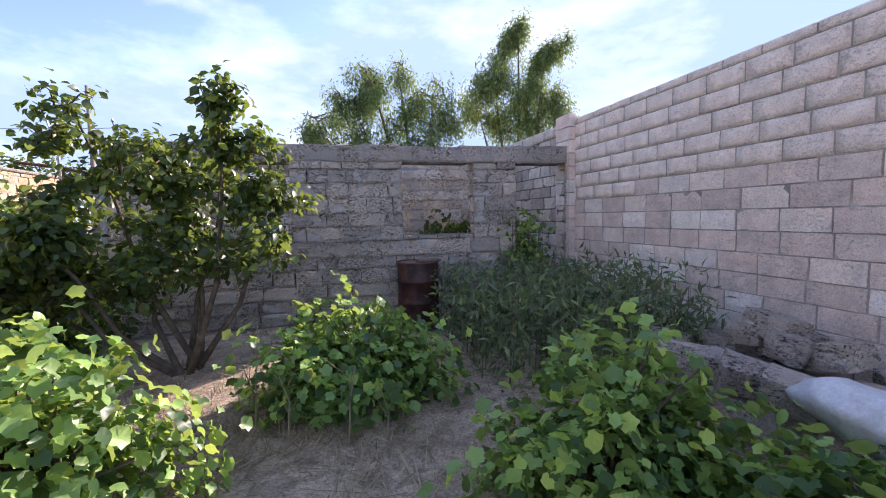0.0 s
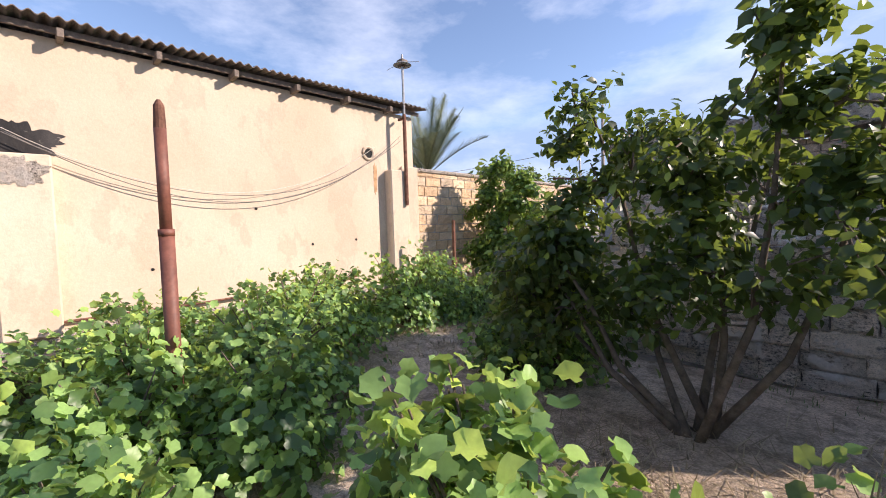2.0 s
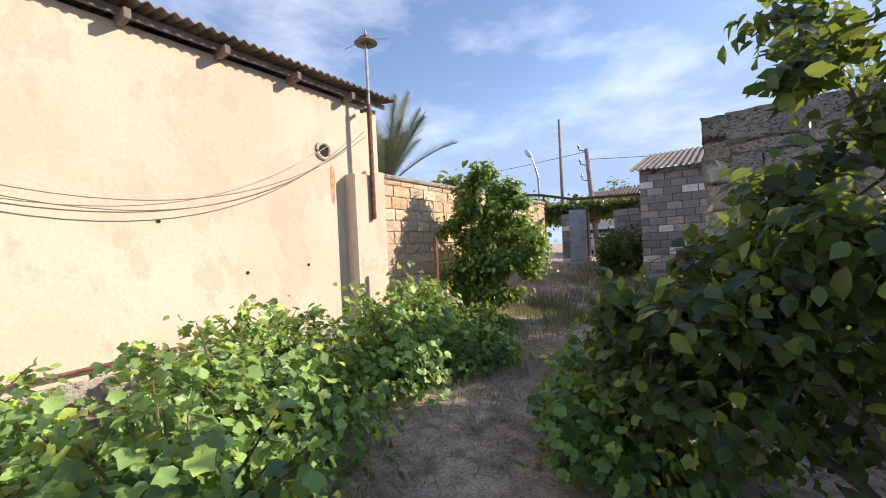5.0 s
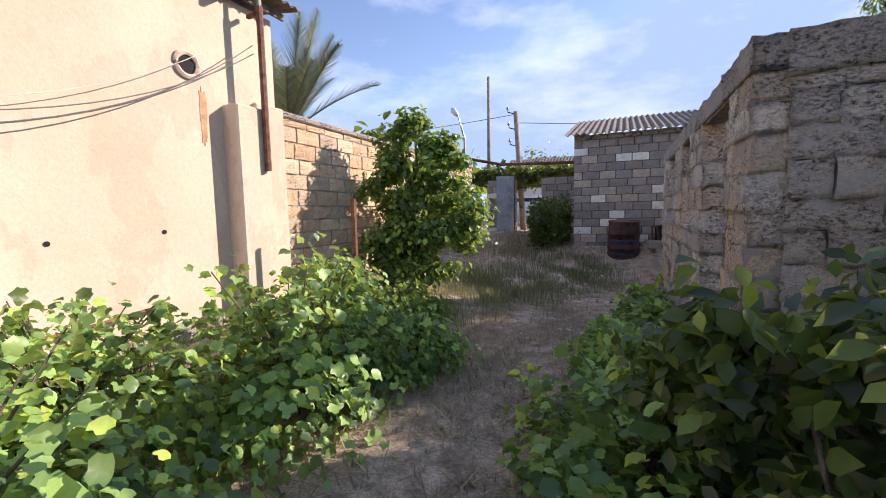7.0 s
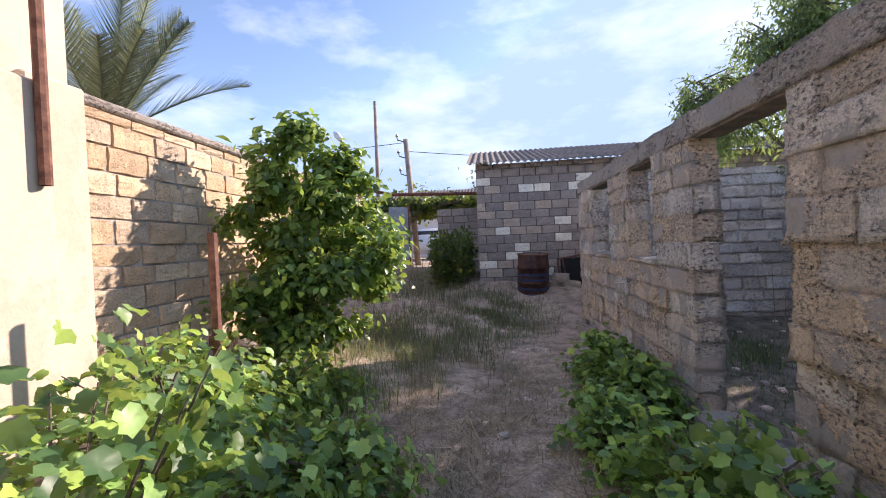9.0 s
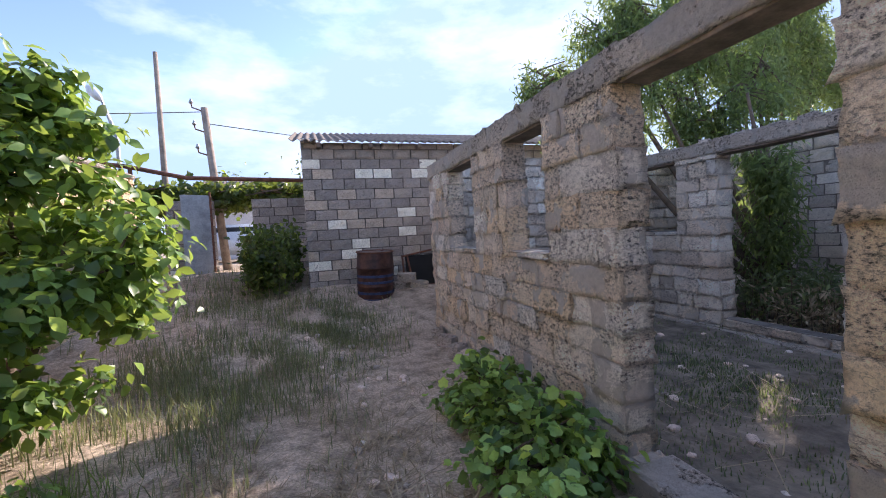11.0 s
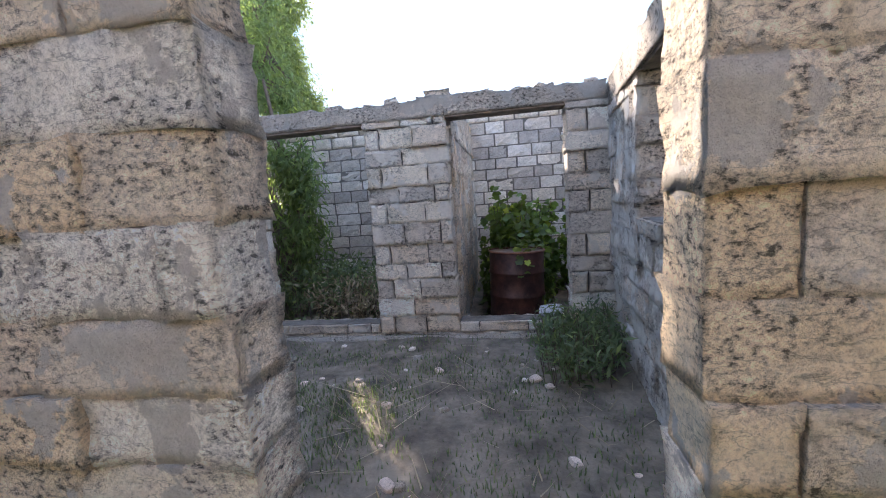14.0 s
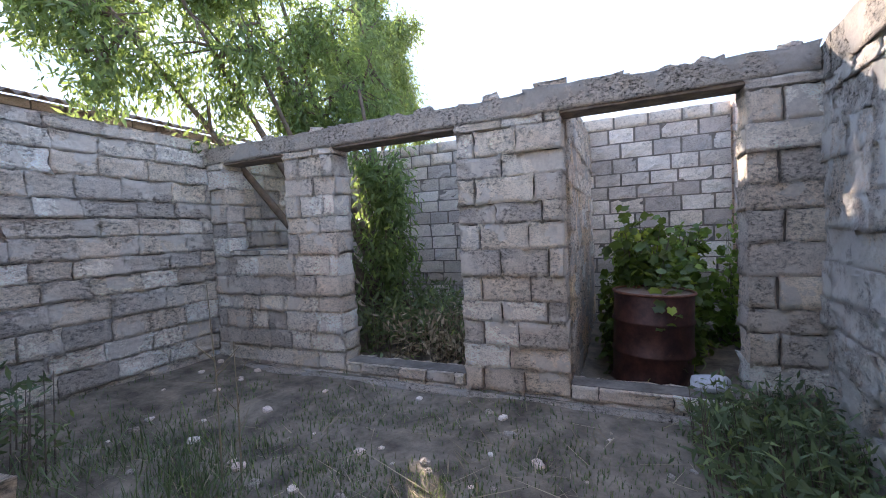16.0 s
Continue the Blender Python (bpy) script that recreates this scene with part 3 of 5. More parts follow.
for w, a, b, z, th in ((west, 4.15, 5.25, 2.36, T), (west, 2.55, 3.4, 2.36, T), (west, 0.8, 1.9, 2.36, T), (mid, 0.15, 1.3, 2.40, 0.24), (mid, 1.75, 3.3, 2.40, 0.24), (mid, 4.05, 5.45, 2.40, 0.24),
                        (south, 0.95, 2.0, 2.32, 0.22), (south, 3.4, 4.65, 2.32, 0.22), (south, 5.15, 6.2, 2.32, 0.22)):
    plank(w, a, b, z - 0.002, th)
tagged(part("door_sill", box((-2.80, 6.86, -0.1), (-2.47, 7.86, 0.15), 0.02, 0.01), CONCRETE), "cracked pale concrete door sill of the ruin", "sill", kind="structure")
tagged(part("footing", box((0.62, 6.3, -0.2), (0.775, 12.0, 0.04), 0.03, 0.02), CONCRETE), "rough concrete footing along the partition wall", "footing", kind="structure")

for k in range(15):
    pier_block = new("pier_block", NEAT_PALE[k % len(NEAT_PALE)])
    pier_block.parent = east
    pier_block.location = (10.90, 0.36, 0.102 + 0.205 * k)
    pier_block.scale = (0.38, 0.12, 0.193)

# ---- house ----
def corrugated(p_eave, p_top, u0, u1, axis, pitch=0.13, amp=0.022, thick=0.012):
    """A wavy sheet from the eave line to the top line. axis: the way along the eave."""
    bm = bmesh.new()
    n = int((u1 - u0) / pitch * 8)
    rows = []
    for k in range(n + 1):
        u = u0 + (u1 - u0) * k / n
        w = amp * math.cos(k / 8 * math.tau)
        col = []
        for p, dz in ((p_eave, 0), (p_top, 0), (p_top, -thick), (p_eave, -thick)):
            col.append(bm.verts.new((p[0], u, p[1] + w + dz) if axis == "y" else (u, p[0], p[1] + w + dz)))
        rows.append(col)
    for a, b in zip(rows, rows[1:]):
        for i in range(4):
            bm.faces.new((a[i], b[i], b[(i + 1) % 4], a[(i + 1) % 4]))
    bmesh.ops.recalc_face_normals(bm, faces=bm.faces)
    return bm


def make_house():
    h = thing("house", "single-storey house with cream rendered wall and corrugated roof", "house", (-7.75, 0, 0))
    part("wall", box((-5, -6, -0.2), (0, 7.45, 4.12), 0.01), RENDER_WALL, h)
    part("plinth", box((-4.9, -5.9, -0.2), (0.05, 7.4, 0.42), 0.02, 0.01), CONCRETE, h, "flaking pale concrete plinth")
    part("corner_pilaster", box((-0.1, 6.62, 0.0), (0.24, 7.10, 2.86), 0.02, 0.008), RENDER_WALL, h)
    part("corner_pier", box((-0.35, 7.05, 0.0), (0.07, 7.52, 2.98), 0.02, 0.006), RENDER_WALL, h)
    # blackened doorway
    part("blackened_patch", ragged_sheet(-2.6, 0.66, 0.50, 4.1), SOOT, h, "wall part blackened by soot")
    part("door_jamb", box((-0.1, 0.86, 0.36), (0.16, 1.42, 2.62), 0.02, 0.008), RENDER_WALL, h)
    # flat black strip on the wall: the recess's shade put into colour
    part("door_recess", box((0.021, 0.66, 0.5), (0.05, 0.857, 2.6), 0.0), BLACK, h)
    part("soot_stain", blot((0.0, 1.16, 2.80), 0.40, 0.24), SOOT, h, "soot stain above the pilaster")
    part("flaked_patch", blot((0.160, 1.13, 2.40), 0.27, 0.2), CONCRETE, h, "flaked grey plaster")
    roof = part("roof", corrugated((0.33, 4.27), (-5.2, 5.1), -6.1, 7.62, "y"), ROOF, h, "weathered corrugated fibre cement roof")
    part("eave_board", box((0.10, -6.0, 4.13), (0.14, 7.55, 4.21), 0.004), PLANK, roof)
    y = -5.6
    while y < 7.4:
        part("rafter_end", box((-0.02, y, 4.06), (0.27, y + 0.07, 4.17), 0.006), PLANK, roof)
        y += 1.02
    part("vent_rim", ring_pipe(), RENDER_WALL, h, "broken round vent hole")
    # black disc on the wall paints the dark inside of the vent
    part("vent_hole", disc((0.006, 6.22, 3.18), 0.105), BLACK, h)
    part("drain_pipe", tube(bmesh.new(), [(0.06, -0.5, 0.50), (0.07, 3, 0.53), (0.08, 5.0, 0.60), (0.06, 5.8, 0.66)], 0.018), RUST, h, "rusty pipe along the base")
    part("rust_streak", blot((0.0005, 6.38, 2.68), 0.05, 0.40), plain_mat("rust_stain", (0.50, 0.30, 0.16), 0.25, 8, 0.95), h, "rust stain below the vent")
    # small black discs, painted shade in place of drilled depth
    for yy, zz in ((4.9, 1.35), (5.85, 1.4), (3.9, 2.0), (2.4, 1.1)):
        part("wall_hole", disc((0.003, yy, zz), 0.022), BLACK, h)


def blot(c, ry, rz):
    """A ragged thin patch on a wall that faces +x."""
    bm = bmesh.new()
    r = random.Random(int(c[1] * 100))
    vs = []
    for k in range(72):
        a = k * math.tau / 72
        w = Vector((math.cos(a), math.sin(a), c[1]))
        f = 0.85 + 0.3 * noise.noise(w * 1.7) + 0.2 * noise.noise(w * 4.5) + r.uniform(-0.07, 0.07)
        vs.append(bm.verts.new((c[0] + 0.004, c[1] + ry * w.x * f, c[2] + rz * w.y * f)))
    f = bm.faces.new(vs)
    ex = bmesh.ops.extrude_face_region(bm, geom=[f])
    for v in ex["geom"]:
        if isinstance(v, bmesh.types.BMVert):
            v.co.x -= 0.01
    bmesh.ops.recalc_face_normals(bm, faces=bm.faces)
    return bm


def ragged_sheet(y0, y1, z0, z1):
    """A thin skin on the wall whose far upright edge is ragged above the jamb."""
    bm = bmesh.new()
    n = 60
    edge = []
    for k in range(n + 1):
        z = z0 + (z1 - z0) * k / n
        wave = 0.10 * noise.noise(Vector((z * 2.1, 0, 0))) + 0.05 * noise.noise(Vector((z * 9, 3, 0)))
        edge.append((y1 + (wave + 0.10 if z > 2.65 else 0.0), z))
    near = [bm.verts.new((0.012, y0, z)) for _, z in edge]
    far = [bm.verts.new((0.012, y, z)) for y, z in edge]
    for k in range(n):
        bm.faces.new((near[k], far[k], far[k + 1], near[k + 1]))
    ex = bmesh.ops.extrude_face_region(bm, geom=list(bm.faces))
    for v in ex["geom"]:
        if isinstance(v, bmesh.types.BMVert):
            v.co.x -= 0.02
    bmesh.ops.recalc_face_normals(bm, faces=bm.faces)
    return bm


def disc(c, r):
    bm = bmesh.new()
    bmesh.ops.create_cone(bm, cap_ends=True, segments=20, radius1=r, radius2=r, depth=0.01, matrix=Matrix.Translation(c) @ Matrix.Rotation(radians(90), 4, "Y"))
    return bm


def ring_pipe():
    pts = [(0.012, 6.22 + 0.125 * math.cos(k * math.tau / 16), 3.18 + 0.125 * math.sin(k * math.tau / 16)) for k in range(17)]
    return tube(bmesh.new(), pts, [random.Random(k).uniform(0.022, 0.038) for k in range(17)], 6)


make_house()


def make_mast():
    m = thing("antenna_mast", "thin rusty steel mast with a small bird-box head", "mast", (-7.47, 7.0, 2.1))
    part("pole", tube(bmesh.new(), [(0, 0, 0), (0, 0, 3.05)], [0.032, 0.026]), STEEL, m)
    part("lower_sleeve", tube(bmesh.new(), [(0, 0, 0), (0, 0, 1.95)], 0.04), RUST, m)
    part("head", box((-0.09, -0.09, 2.98), (0.09, 0.09, 3.10), 0.015), PLANK, m)
    part("cap", lathe(bmesh.new(), [(0.2, 2.99), (0.1, 3.05), (0.03, 3.14), (0.015, 3.22)], 12), STEEL, m)
    for a in (0.3, 3.4):
        part("arm", tube(bmesh.new(), [(0, 0, 3.06), (0.42 * math.cos(a), 0.42 * math.sin(a), 2.98)], 0.006, 5), STEEL, m)
    part("bracket", box((-0.2, -0.02, 0.45), (0.03, 0.02, 0.49)), RUST, m)
    part("bracket", box((-0.2, -0.02, 1.85), (0.03, 0.02, 1.89)), RUST, m)


make_mast()


def sag(a, b, drop, r, name, label, material):
    pts = []
    for k in range(25):
        s = k / 24
        p = Vector(a).lerp(Vector(b), s)
        p.z -= drop * 4 * s * (1 - s)
        pts.append(p)
    tagged(part(name, tube(bmesh.new(), pts, r, 5), material), label, "cable")


sag((-7.6, 1.0, 2.85), (-7.55, 6.95, 3.5), 0.95, 0.006, "wall_cable", "thin dark cable sagging along the house wall", CABLE)
sag((-7.62, 1.0, 2.88), (-7.56, 6.95, 3.6), 1.12, 0.006, "wall_cable", "thin dark cable sagging along the house wall", CABLE)
sag((-7.6, 1.0, 2.9), (-7.6, 6.3, 3.3), 0.85, 0.004, "wall_cable", "thin pale cable sagging along the house wall", CABLE_PALE)
sag((-7.6, -1.6, 1.5), (-7.55, 0.9, 2.82), 0.12, 0.008, "wall_cable", "white cable across the blackened wall", CABLE_PALE)


def make_post():
    p = thing("steel_post", "rusty red-brown steel pipe post standing among vines", "post", (-4.04, 1.9, 0))
    part("lower_pipe", tube(bmesh.new(), [(0, 0, -0.1), (0, 0, 1.58)], 0.050, 16), POST_RED, p, smooth=True)
    part("collar", tube(bmesh.new(), [(0, 0, 1.56), (0, 0, 1.61)], 0.053, 16), POST_RED, p, smooth=True)
    part("upper_pipe", tube(bmesh.new(), [(0, 0, 1.6), (0, 0, 2.32)], 0.040, 16), POST_RED, p, smooth=True)
    part("jagged_top", tube(bmesh.new(), [(0, 0, 2.32), (0.01, 0, 2.48), (0.012, 0, 2.52)], [0.04, 0.034, 0.012], 12), RUST, p)


make_post()
rod = thing("steel_stake", "thin dark rusty angle-iron stake in the weeds", "stake", (-6.62, 7.55, 0))
part("stake", box((-0.03, -0.03, 0.05), (0.03, 0.03, 1.74), 0.008), RUST, rod)
part("clamp", box((-0.05, -0.05, 0.78), (0.05, 0.05, 0.9), 0.012), RUST, rod)

# wall of orange blocks beyond the house, with its rubble foot
brick_wall = block_wall("wall_orange", "old orange limestone block wall with grey mortar", (-7.8, 15.5), (-7.8, 7.55), -0.3 + 0.6, 0.0, 2.9, [], 0.215, 0.44, BRICKS, 0.022, 0.02, wobble=0.2)
part("capping", box((-0.02, -0.02, 2.905), (7.95, 0.33, 2.99), 0.02, 0.012), CONCRETE, brick_wall, "cement capping")
brick_wall.matrix_basis = Matrix.Translation((-8.08, 15.5, 0)) @ Matrix.Rotation(radians(-90), 4, "Z")


def stone(name, c, s, seed, material, label, category, squareness=0.5, group=""):
    bm = bmesh.new()
    r = random.Random(seed)
    bmesh.ops.create_cube(bm, size=2.0)
    bmesh.ops.subdivide_edges(bm, edges=bm.edges, cuts=2, use_grid_fill=True)
    for v in bm.verts:
        n = v.co.normalized() * 1.25
        v.co = v.co.lerp(n, 1 - squareness)
        v.co *= 1 + 0.16 * noise.noise(v.co * 1.3 + Vector((seed, 0, 0)))
        v.co = Vector((v.co.x * s[0], v.co.y * s[1], v.co.z * s[2]))
    ob = part(name, bm, material)
    ob.matrix_basis = pose(*c, r.uniform(-14, 14), r.uniform(-14, 14), r.uniform(0, 180))
    return tagged(ob, label, category, group)


r = random.Random(4)
for k in range(34):
    x, y = -7.72 + r.uniform(0, 0.45), r.uniform(7.5, 10.5)
    s = r.uniform(0.06, 0.14)
    stone("rubble_stone", (x, y, ground_z(x, y) + s * 0.5 + r.uniform(0, 0.35) * (1 - (x + 7.72) / 0.45)), (s * 1.3, s, s * 0.8), k, RUBBLE, "rough limestone rubble at the foot of the wall", "stone", 0.55, "rubble by the wall")

# low heap of old blocks and a sack by the boundary wall
for k in range(26):
    x, y = r.uniform(2.5, 3.9), r.uniform(1.5, 3.1)
    lvl = max(0.0, 0.55 - 0.5 * abs(x - 3.3) - 0.35 * abs(y - 2.3))
    stone("old_block", (x, y, r.uniform(0.1, 0.15 + lvl)), (0.19, 0.12, 0.095), 50 + k, RUBBLE, "tumbled weathered limestone block in a heap", "stone", 0.85, "heap of blocks")
for k in range(5):
    stone("old_block", (2.62 + 0.02 * k, 1.65 + 0.36 * k * 0.8, 0.42 - 0.015 * k), (0.17, 0.12, 0.09), 90 + k, RUBBLE, "weathered limestone block on top of a heap", "stone", 0.88, "heap of blocks")


def make_sack():
    bm = bmesh.new()
    bmesh.ops.create_uvsphere(bm, u_segments=28, v_segments=16, radius=1)
    for v in bm.verts:
        n = noise.noise(v.co * 2.2) * 0.16 + noise.noise(v.co * 6) * 0.07
        v.co = Vector((v.co.x * 0.32, v.co.y * 0.42, v.co.z * 0.17)) * (1 + n)
    ob = part("sack", bm, BAG, smooth=True)
    ob.matrix_basis = pose(2.62, 1.2, 0.42, 12, 24, 20)
    tagged(ob, "crumpled white woven plastic sack on a stone heap", "sack")


make_sack()


LID = plain_mat("rusted_lid", (0.40, 0.33, 0.28), 0.4, 9, 0.7, 0.1, 0.002, (0.20, 0.10, 0.07))


def make_barrel(at, material, label, tilt=0.0, dents=0.012, lid=True):
    b = thing("barrel", label, "barrel", at)
    b.rotation_euler = (radians(tilt), 0, 0.4)
    prof = [(0.275, 0), (0.29, 0.012), (0.29, 0.03), (0.282, 0.045), (0.282, 0.27), (0.292, 0.285), (0.292, 0.305), (0.282, 0.32), (0.282, 0.56), (0.292, 0.575), (0.292, 0.595), (0.282, 0.61), (0.282, 0.82), (0.278, 0.835)]
    bm = lathe(bmesh.new(), prof, 40)
    for v in bm.verts:
        f = 1 + dents * 2 * noise.noise(v.co * 3.0 + Vector(at))
        v.co.x *= f
        v.co.y *= f
    part("drum", bm, material, b, smooth=True)
    part("rim", tube(bmesh.new(), [(0.285 * math.cos(k * math.tau / 32), 0.285 * math.sin(k * math.tau / 32), 0.84) for k in range(33)], 0.012, 6), RUST, b, "rusty rolled rim")
    if lid:
        part("lid", lathe(bmesh.new(), [(0.27, 0.826), (0.268, 0.834), (0.2, 0.838), (0.02, 0.842)], 32), LID, b, "rusted pale flat lid")
        part("bung", lathe(bmesh.new(), [(0.03, 0.84), (0.03, 0.856), (0.02, 0.86)], 10, (0.17, 0.05, 0)), RUST, b)
    return b


make_barrel((1.22, 5.50, 0.05), BARREL, "dark red rusty steel barrel against the ruin wall")
wide = make_barrel((1.6, 7.22, -0.02), BARREL, "wide dark maroon rusty steel barrel behind the doorway", 2)
wide.scale = (1.2, 1.2, 1.0)
brl = make_barrel((-3.4, 13.75, 0.28), BARREL, "rusty dark barrel with faded blue bands beside the shed", 3, 0.03)
brl.scale = (1.2, 1.2, 1.15)
for z in (0.06, 0.17, 0.34, 0.44):
    part("blue_band", lathe(bmesh.new(), [(0.288, z), (0.2885, z + 0.02), (0.288, z + 0.04)], 32), BLUE, brl, "faded blue paint band")
board = thing("leaning_board", "short board laid on the barrel", "board", (1.2, 5.45, 0.9))
part("plank", box((-0.02, -0.15, 0.0), (0.3, 0.1, 0.03), 0.004, 0.004), PLANK, board)


# ---- shed ----
shed = block_wall("wall_shed", "shed front wall of grey limestone blocks with a few white ones", (-4.6, 14.4), (3.2, 14.4), 0.3, 0.1, 3.44, [], 0.2, 0.40, NEAT_SHED, 0.02, 0.016, mortar=MORTAR_DARK, wobble=0.08)
shed_side = block_wall("wall_shed_side", "side wall of the shed of grey limestone blocks", (-4.6, 17.4), (-4.6, 14.71), 0.3, 0.1, 3.6, [], 0.2, 0.40, NEAT_SHED, 0.02, 0.016, mortar=MORTAR_DARK, wobble=0.08)
shed_roof = thing("shed_roof", "corrugated fibre cement roof with rafters on the shed", "roof", (0, 0, 0), kind="structure")
part("sheet", corrugated((14.15, 3.42), (18.0, 4.5), -4.8, 3.4, "x", 0.16, 0.024), ROOF, shed_roof)
for k in range(8):
    part("rafter", box((-4.3 + k * 1.0, 14.18, 3.30), (-4.22 + k * 1.0, 14.395, 3.39), 0.006), PLANK, shed_roof)


def make_frame():
    f = thing("bedstead", "dark rusty bed frame leaning on the shed wall", "bedstead", (-2.75, 14.05, 0.28))
    f.rotation_euler = (radians(-14), 0, 0)
    for a, b in (((0, 0, 0), (0, 0, 0.85)), ((0.72, 0, 0), (0.72, 0, 0.95)), ((0, 0, 0.83), (0.75, 0, 0.95)), ((0, 0, 0.2), (0.72, 0, 0.2)), ((0.2, 0, 0), (0.1, 0, 0.85))):
        part("rail", tube(bmesh.new(), [a, b], 0.02, 6), RUST, f)
    part("panel", box((0.06, 0.01, 0.22), (0.7, 0.03, 0.84), 0.004), BLACK, f)


make_frame()
for k in range(5):
    stone("loose_block", (-3.0 + 0.12 * k, 13.9 + 0.05 * (k % 2), 0.36 + 0.16 * (k % 3)), (0.18, 0.1, 0.09), 130 + k, RUBBLE, "loose limestone block beside the shed wall", "stone", 0.85, "blocks by the shed")

# ---- gate wall and what lies beyond ----
gate_wall = block_wall("wall_gate", "low grey limestone block wall with a gate opening", (-7.75, 17.0), (-4.62, 17.0), 0.25, 0.4, 2.62, [(1.0, 1.85, 0.80, 2.62)], 0.2, 0.4, NEAT_SHED, 0.02, 0.016, mortar=MORTAR_DARK)
g = thing("metal_gate", "open pale blue-grey sheet metal gate leaf", "gate", (-6.78, 16.93, 0.82))
g.rotation_euler = (0, 0, radians(-150))
part("leaf", box((0, -0.01, 0), (0.62, 0.01, 1.9), 0.003), GATE, g)
for a in (0.0, 0.9, 1.84):
    part("rail", box((0, -0.03, a), (0.62, -0.01, a + 0.05), 0.004), GATE, g)
part("hinge_post", tube(bmesh.new(), [(0, 0, -0.1), (0, 0, 1.98)], 0.03), RUST, g)

perg = thing("pergola", "sagging pergola of pipes with dark dry branches", "pergola", (0, 0, 0))
part("beam", tube(bmesh.new(), [(-9.6, 16.8, 3.55), (-8.4, 16.8, 3.4), (-7.2, 16.8, 3.12), (-4.5, 16.8, 3.02)], 0.05), RUST, perg)
for x in (-9.4, -8.3):
    part("upright", tube(bmesh.new(), [(x, 16.8, 0.8), (x, 16.8, 3.4)], 0.045), RUST, perg)
for k in range(60):
    a = (random.uniform(-8.2, -4.7), random.uniform(17.3, 19.3), random.uniform(2.55, 3.05))
    b = (a[0] + random.uniform(-0.9, 0.9), a[1] + random.uniform(-0.6, 0.6), a[2] + random.uniform(-0.25, 0.2))
    part("branch", tube(bmesh.new(), [a, b], [0.03, 0.012], 5), BARK, perg)


def pole_with(name, label, at, top, r0, r1, insul):
    p = thing(name, label, "pole", at)
    part("shaft", tube(bmesh.new(), [(0, 0, -0.3), top], [r0, r1], 10), WOODPOLE, p, smooth=True)
    for k, z in enumerate(insul):
        f = z / top[2]
        a = Vector((top[0] * f, top[1] * f, z))
        part("bracket", tube(bmesh.new(), [a, a + Vector((-0.28, 0, 0.10)), a + Vector((-0.3, 0, 0.22))], 0.02, 6), RUST, p)
        part("insulator", lathe(bmesh.new(), [(0.03, 0), (0.055, 0.03), (0.03, 0.08), (0.02, 0.12)], 10, a + Vector((-0.3, 0, 0.2))), STEEL, p)


pole_with("mast_pole", "tall thin grey wooden pole", (-8.0, 18.0, 0.85), (0.02, 0, 5.6), 0.09, 0.05, [])
pole_with("utility_pole", "short leaning wooden utility pole with insulators", (-6.7, 18.0, 0.85), (-0.28, 0, 4.25), 0.11, 0.08, [4.15, 3.6, 3.0])
sag((-6.98, 18.0, 4.7), (16, 24, 4.9), 0.5, 0.012, "overhead_wire", "thin overhead power wire", CABLE)
sag((-6.98, 18.0, 5.0), (-30, 18, 5.6), 0.5, 0.012, "overhead_wire", "thin overhead power wire", CABLE)
lampost = thing("street_lamp", "leaning street lamp with a white head", "lamp", (-8.75, 17.6, 0.85))
part("pole", tube(bmesh.new(), [(0, 0, 0), (-0.05, 0, 3.4), (-0.3, 0, 4.3)], [0.05, 0.045, 0.03]), STEEL, lampost)
hd = part("head", lathe(bmesh.new(), [(0.03, 0), (0.09, 0.1), (0.11, 0.3), (0.05, 0.42), (0.01, 0.45)], 14), LAMPMAT, lampost, smooth=True)
hd.matrix_basis = pose(-0.28, 0, 4.22, 0, -38, 0)


def make_car():
    c = thing("car", "white parked car seen through the gate", "car", (-7.4, 23.2, 0.80))
    c.rotation_euler = (0, 0, radians(8))
    bm = bmesh.new()
    prof = [(-2.1, 0.35), (-2.1, 0.75), (-1.9, 0.92), (-1.25, 0.98), (-0.75, 1.42), (0.75, 1.46), (1.5, 1.02), (2.05, 0.9), (2.12, 0.5), (2.05, 0.32)]
    lo = [bm.verts.new((x, -0.85 + (0.12 if z > 1.1 else 0), z)) for x, z in prof]
    hi = [bm.verts.new((x, 0.85 - (0.12 if z > 1.1 else 0), z)) for x, z in prof]
    bm.faces.new(lo)
    bm.faces.new(list(reversed(hi)))
    for i in range(len(prof)):
        j = (i + 1) % len(prof)
        bm.faces.new((lo[j], lo[i], hi[i], hi[j]))
    bmesh.ops.bevel(bm, geom=list(bm.edges), offset=0.05, segments=2, affect="EDGES")
    part("body", bm, CAR, c, smooth=True)
    part("side_window", box((-0.95, -0.80, 1.02), (1.1, -0.72, 1.34), 0.03), CARGLASS, c)
    for x in (-1.3, 1.3):
        for y in (-0.8, 0.8):
            wheel = part("wheel", lathe(bmesh.new(), [(0.2, -0.1), (0.31, -0.1), (0.33, -0.05), (0.33, 0.05), (0.31, 0.1), (0.2, 0.1)], 24), TYRE, c)
            wheel.matrix_basis = pose(x, y, 0.33, 90, 0, 0)
            part("rim", lathe(bmesh.new(), [(0.19, -0.115), (0.19, 0.115), (0.05, 0.118)], 16), STEEL, wheel)
    part("headlight", box((-2.13, -0.75, 0.68), (-2.02, -0.45, 0.82), 0.03), LAMPMAT, c)


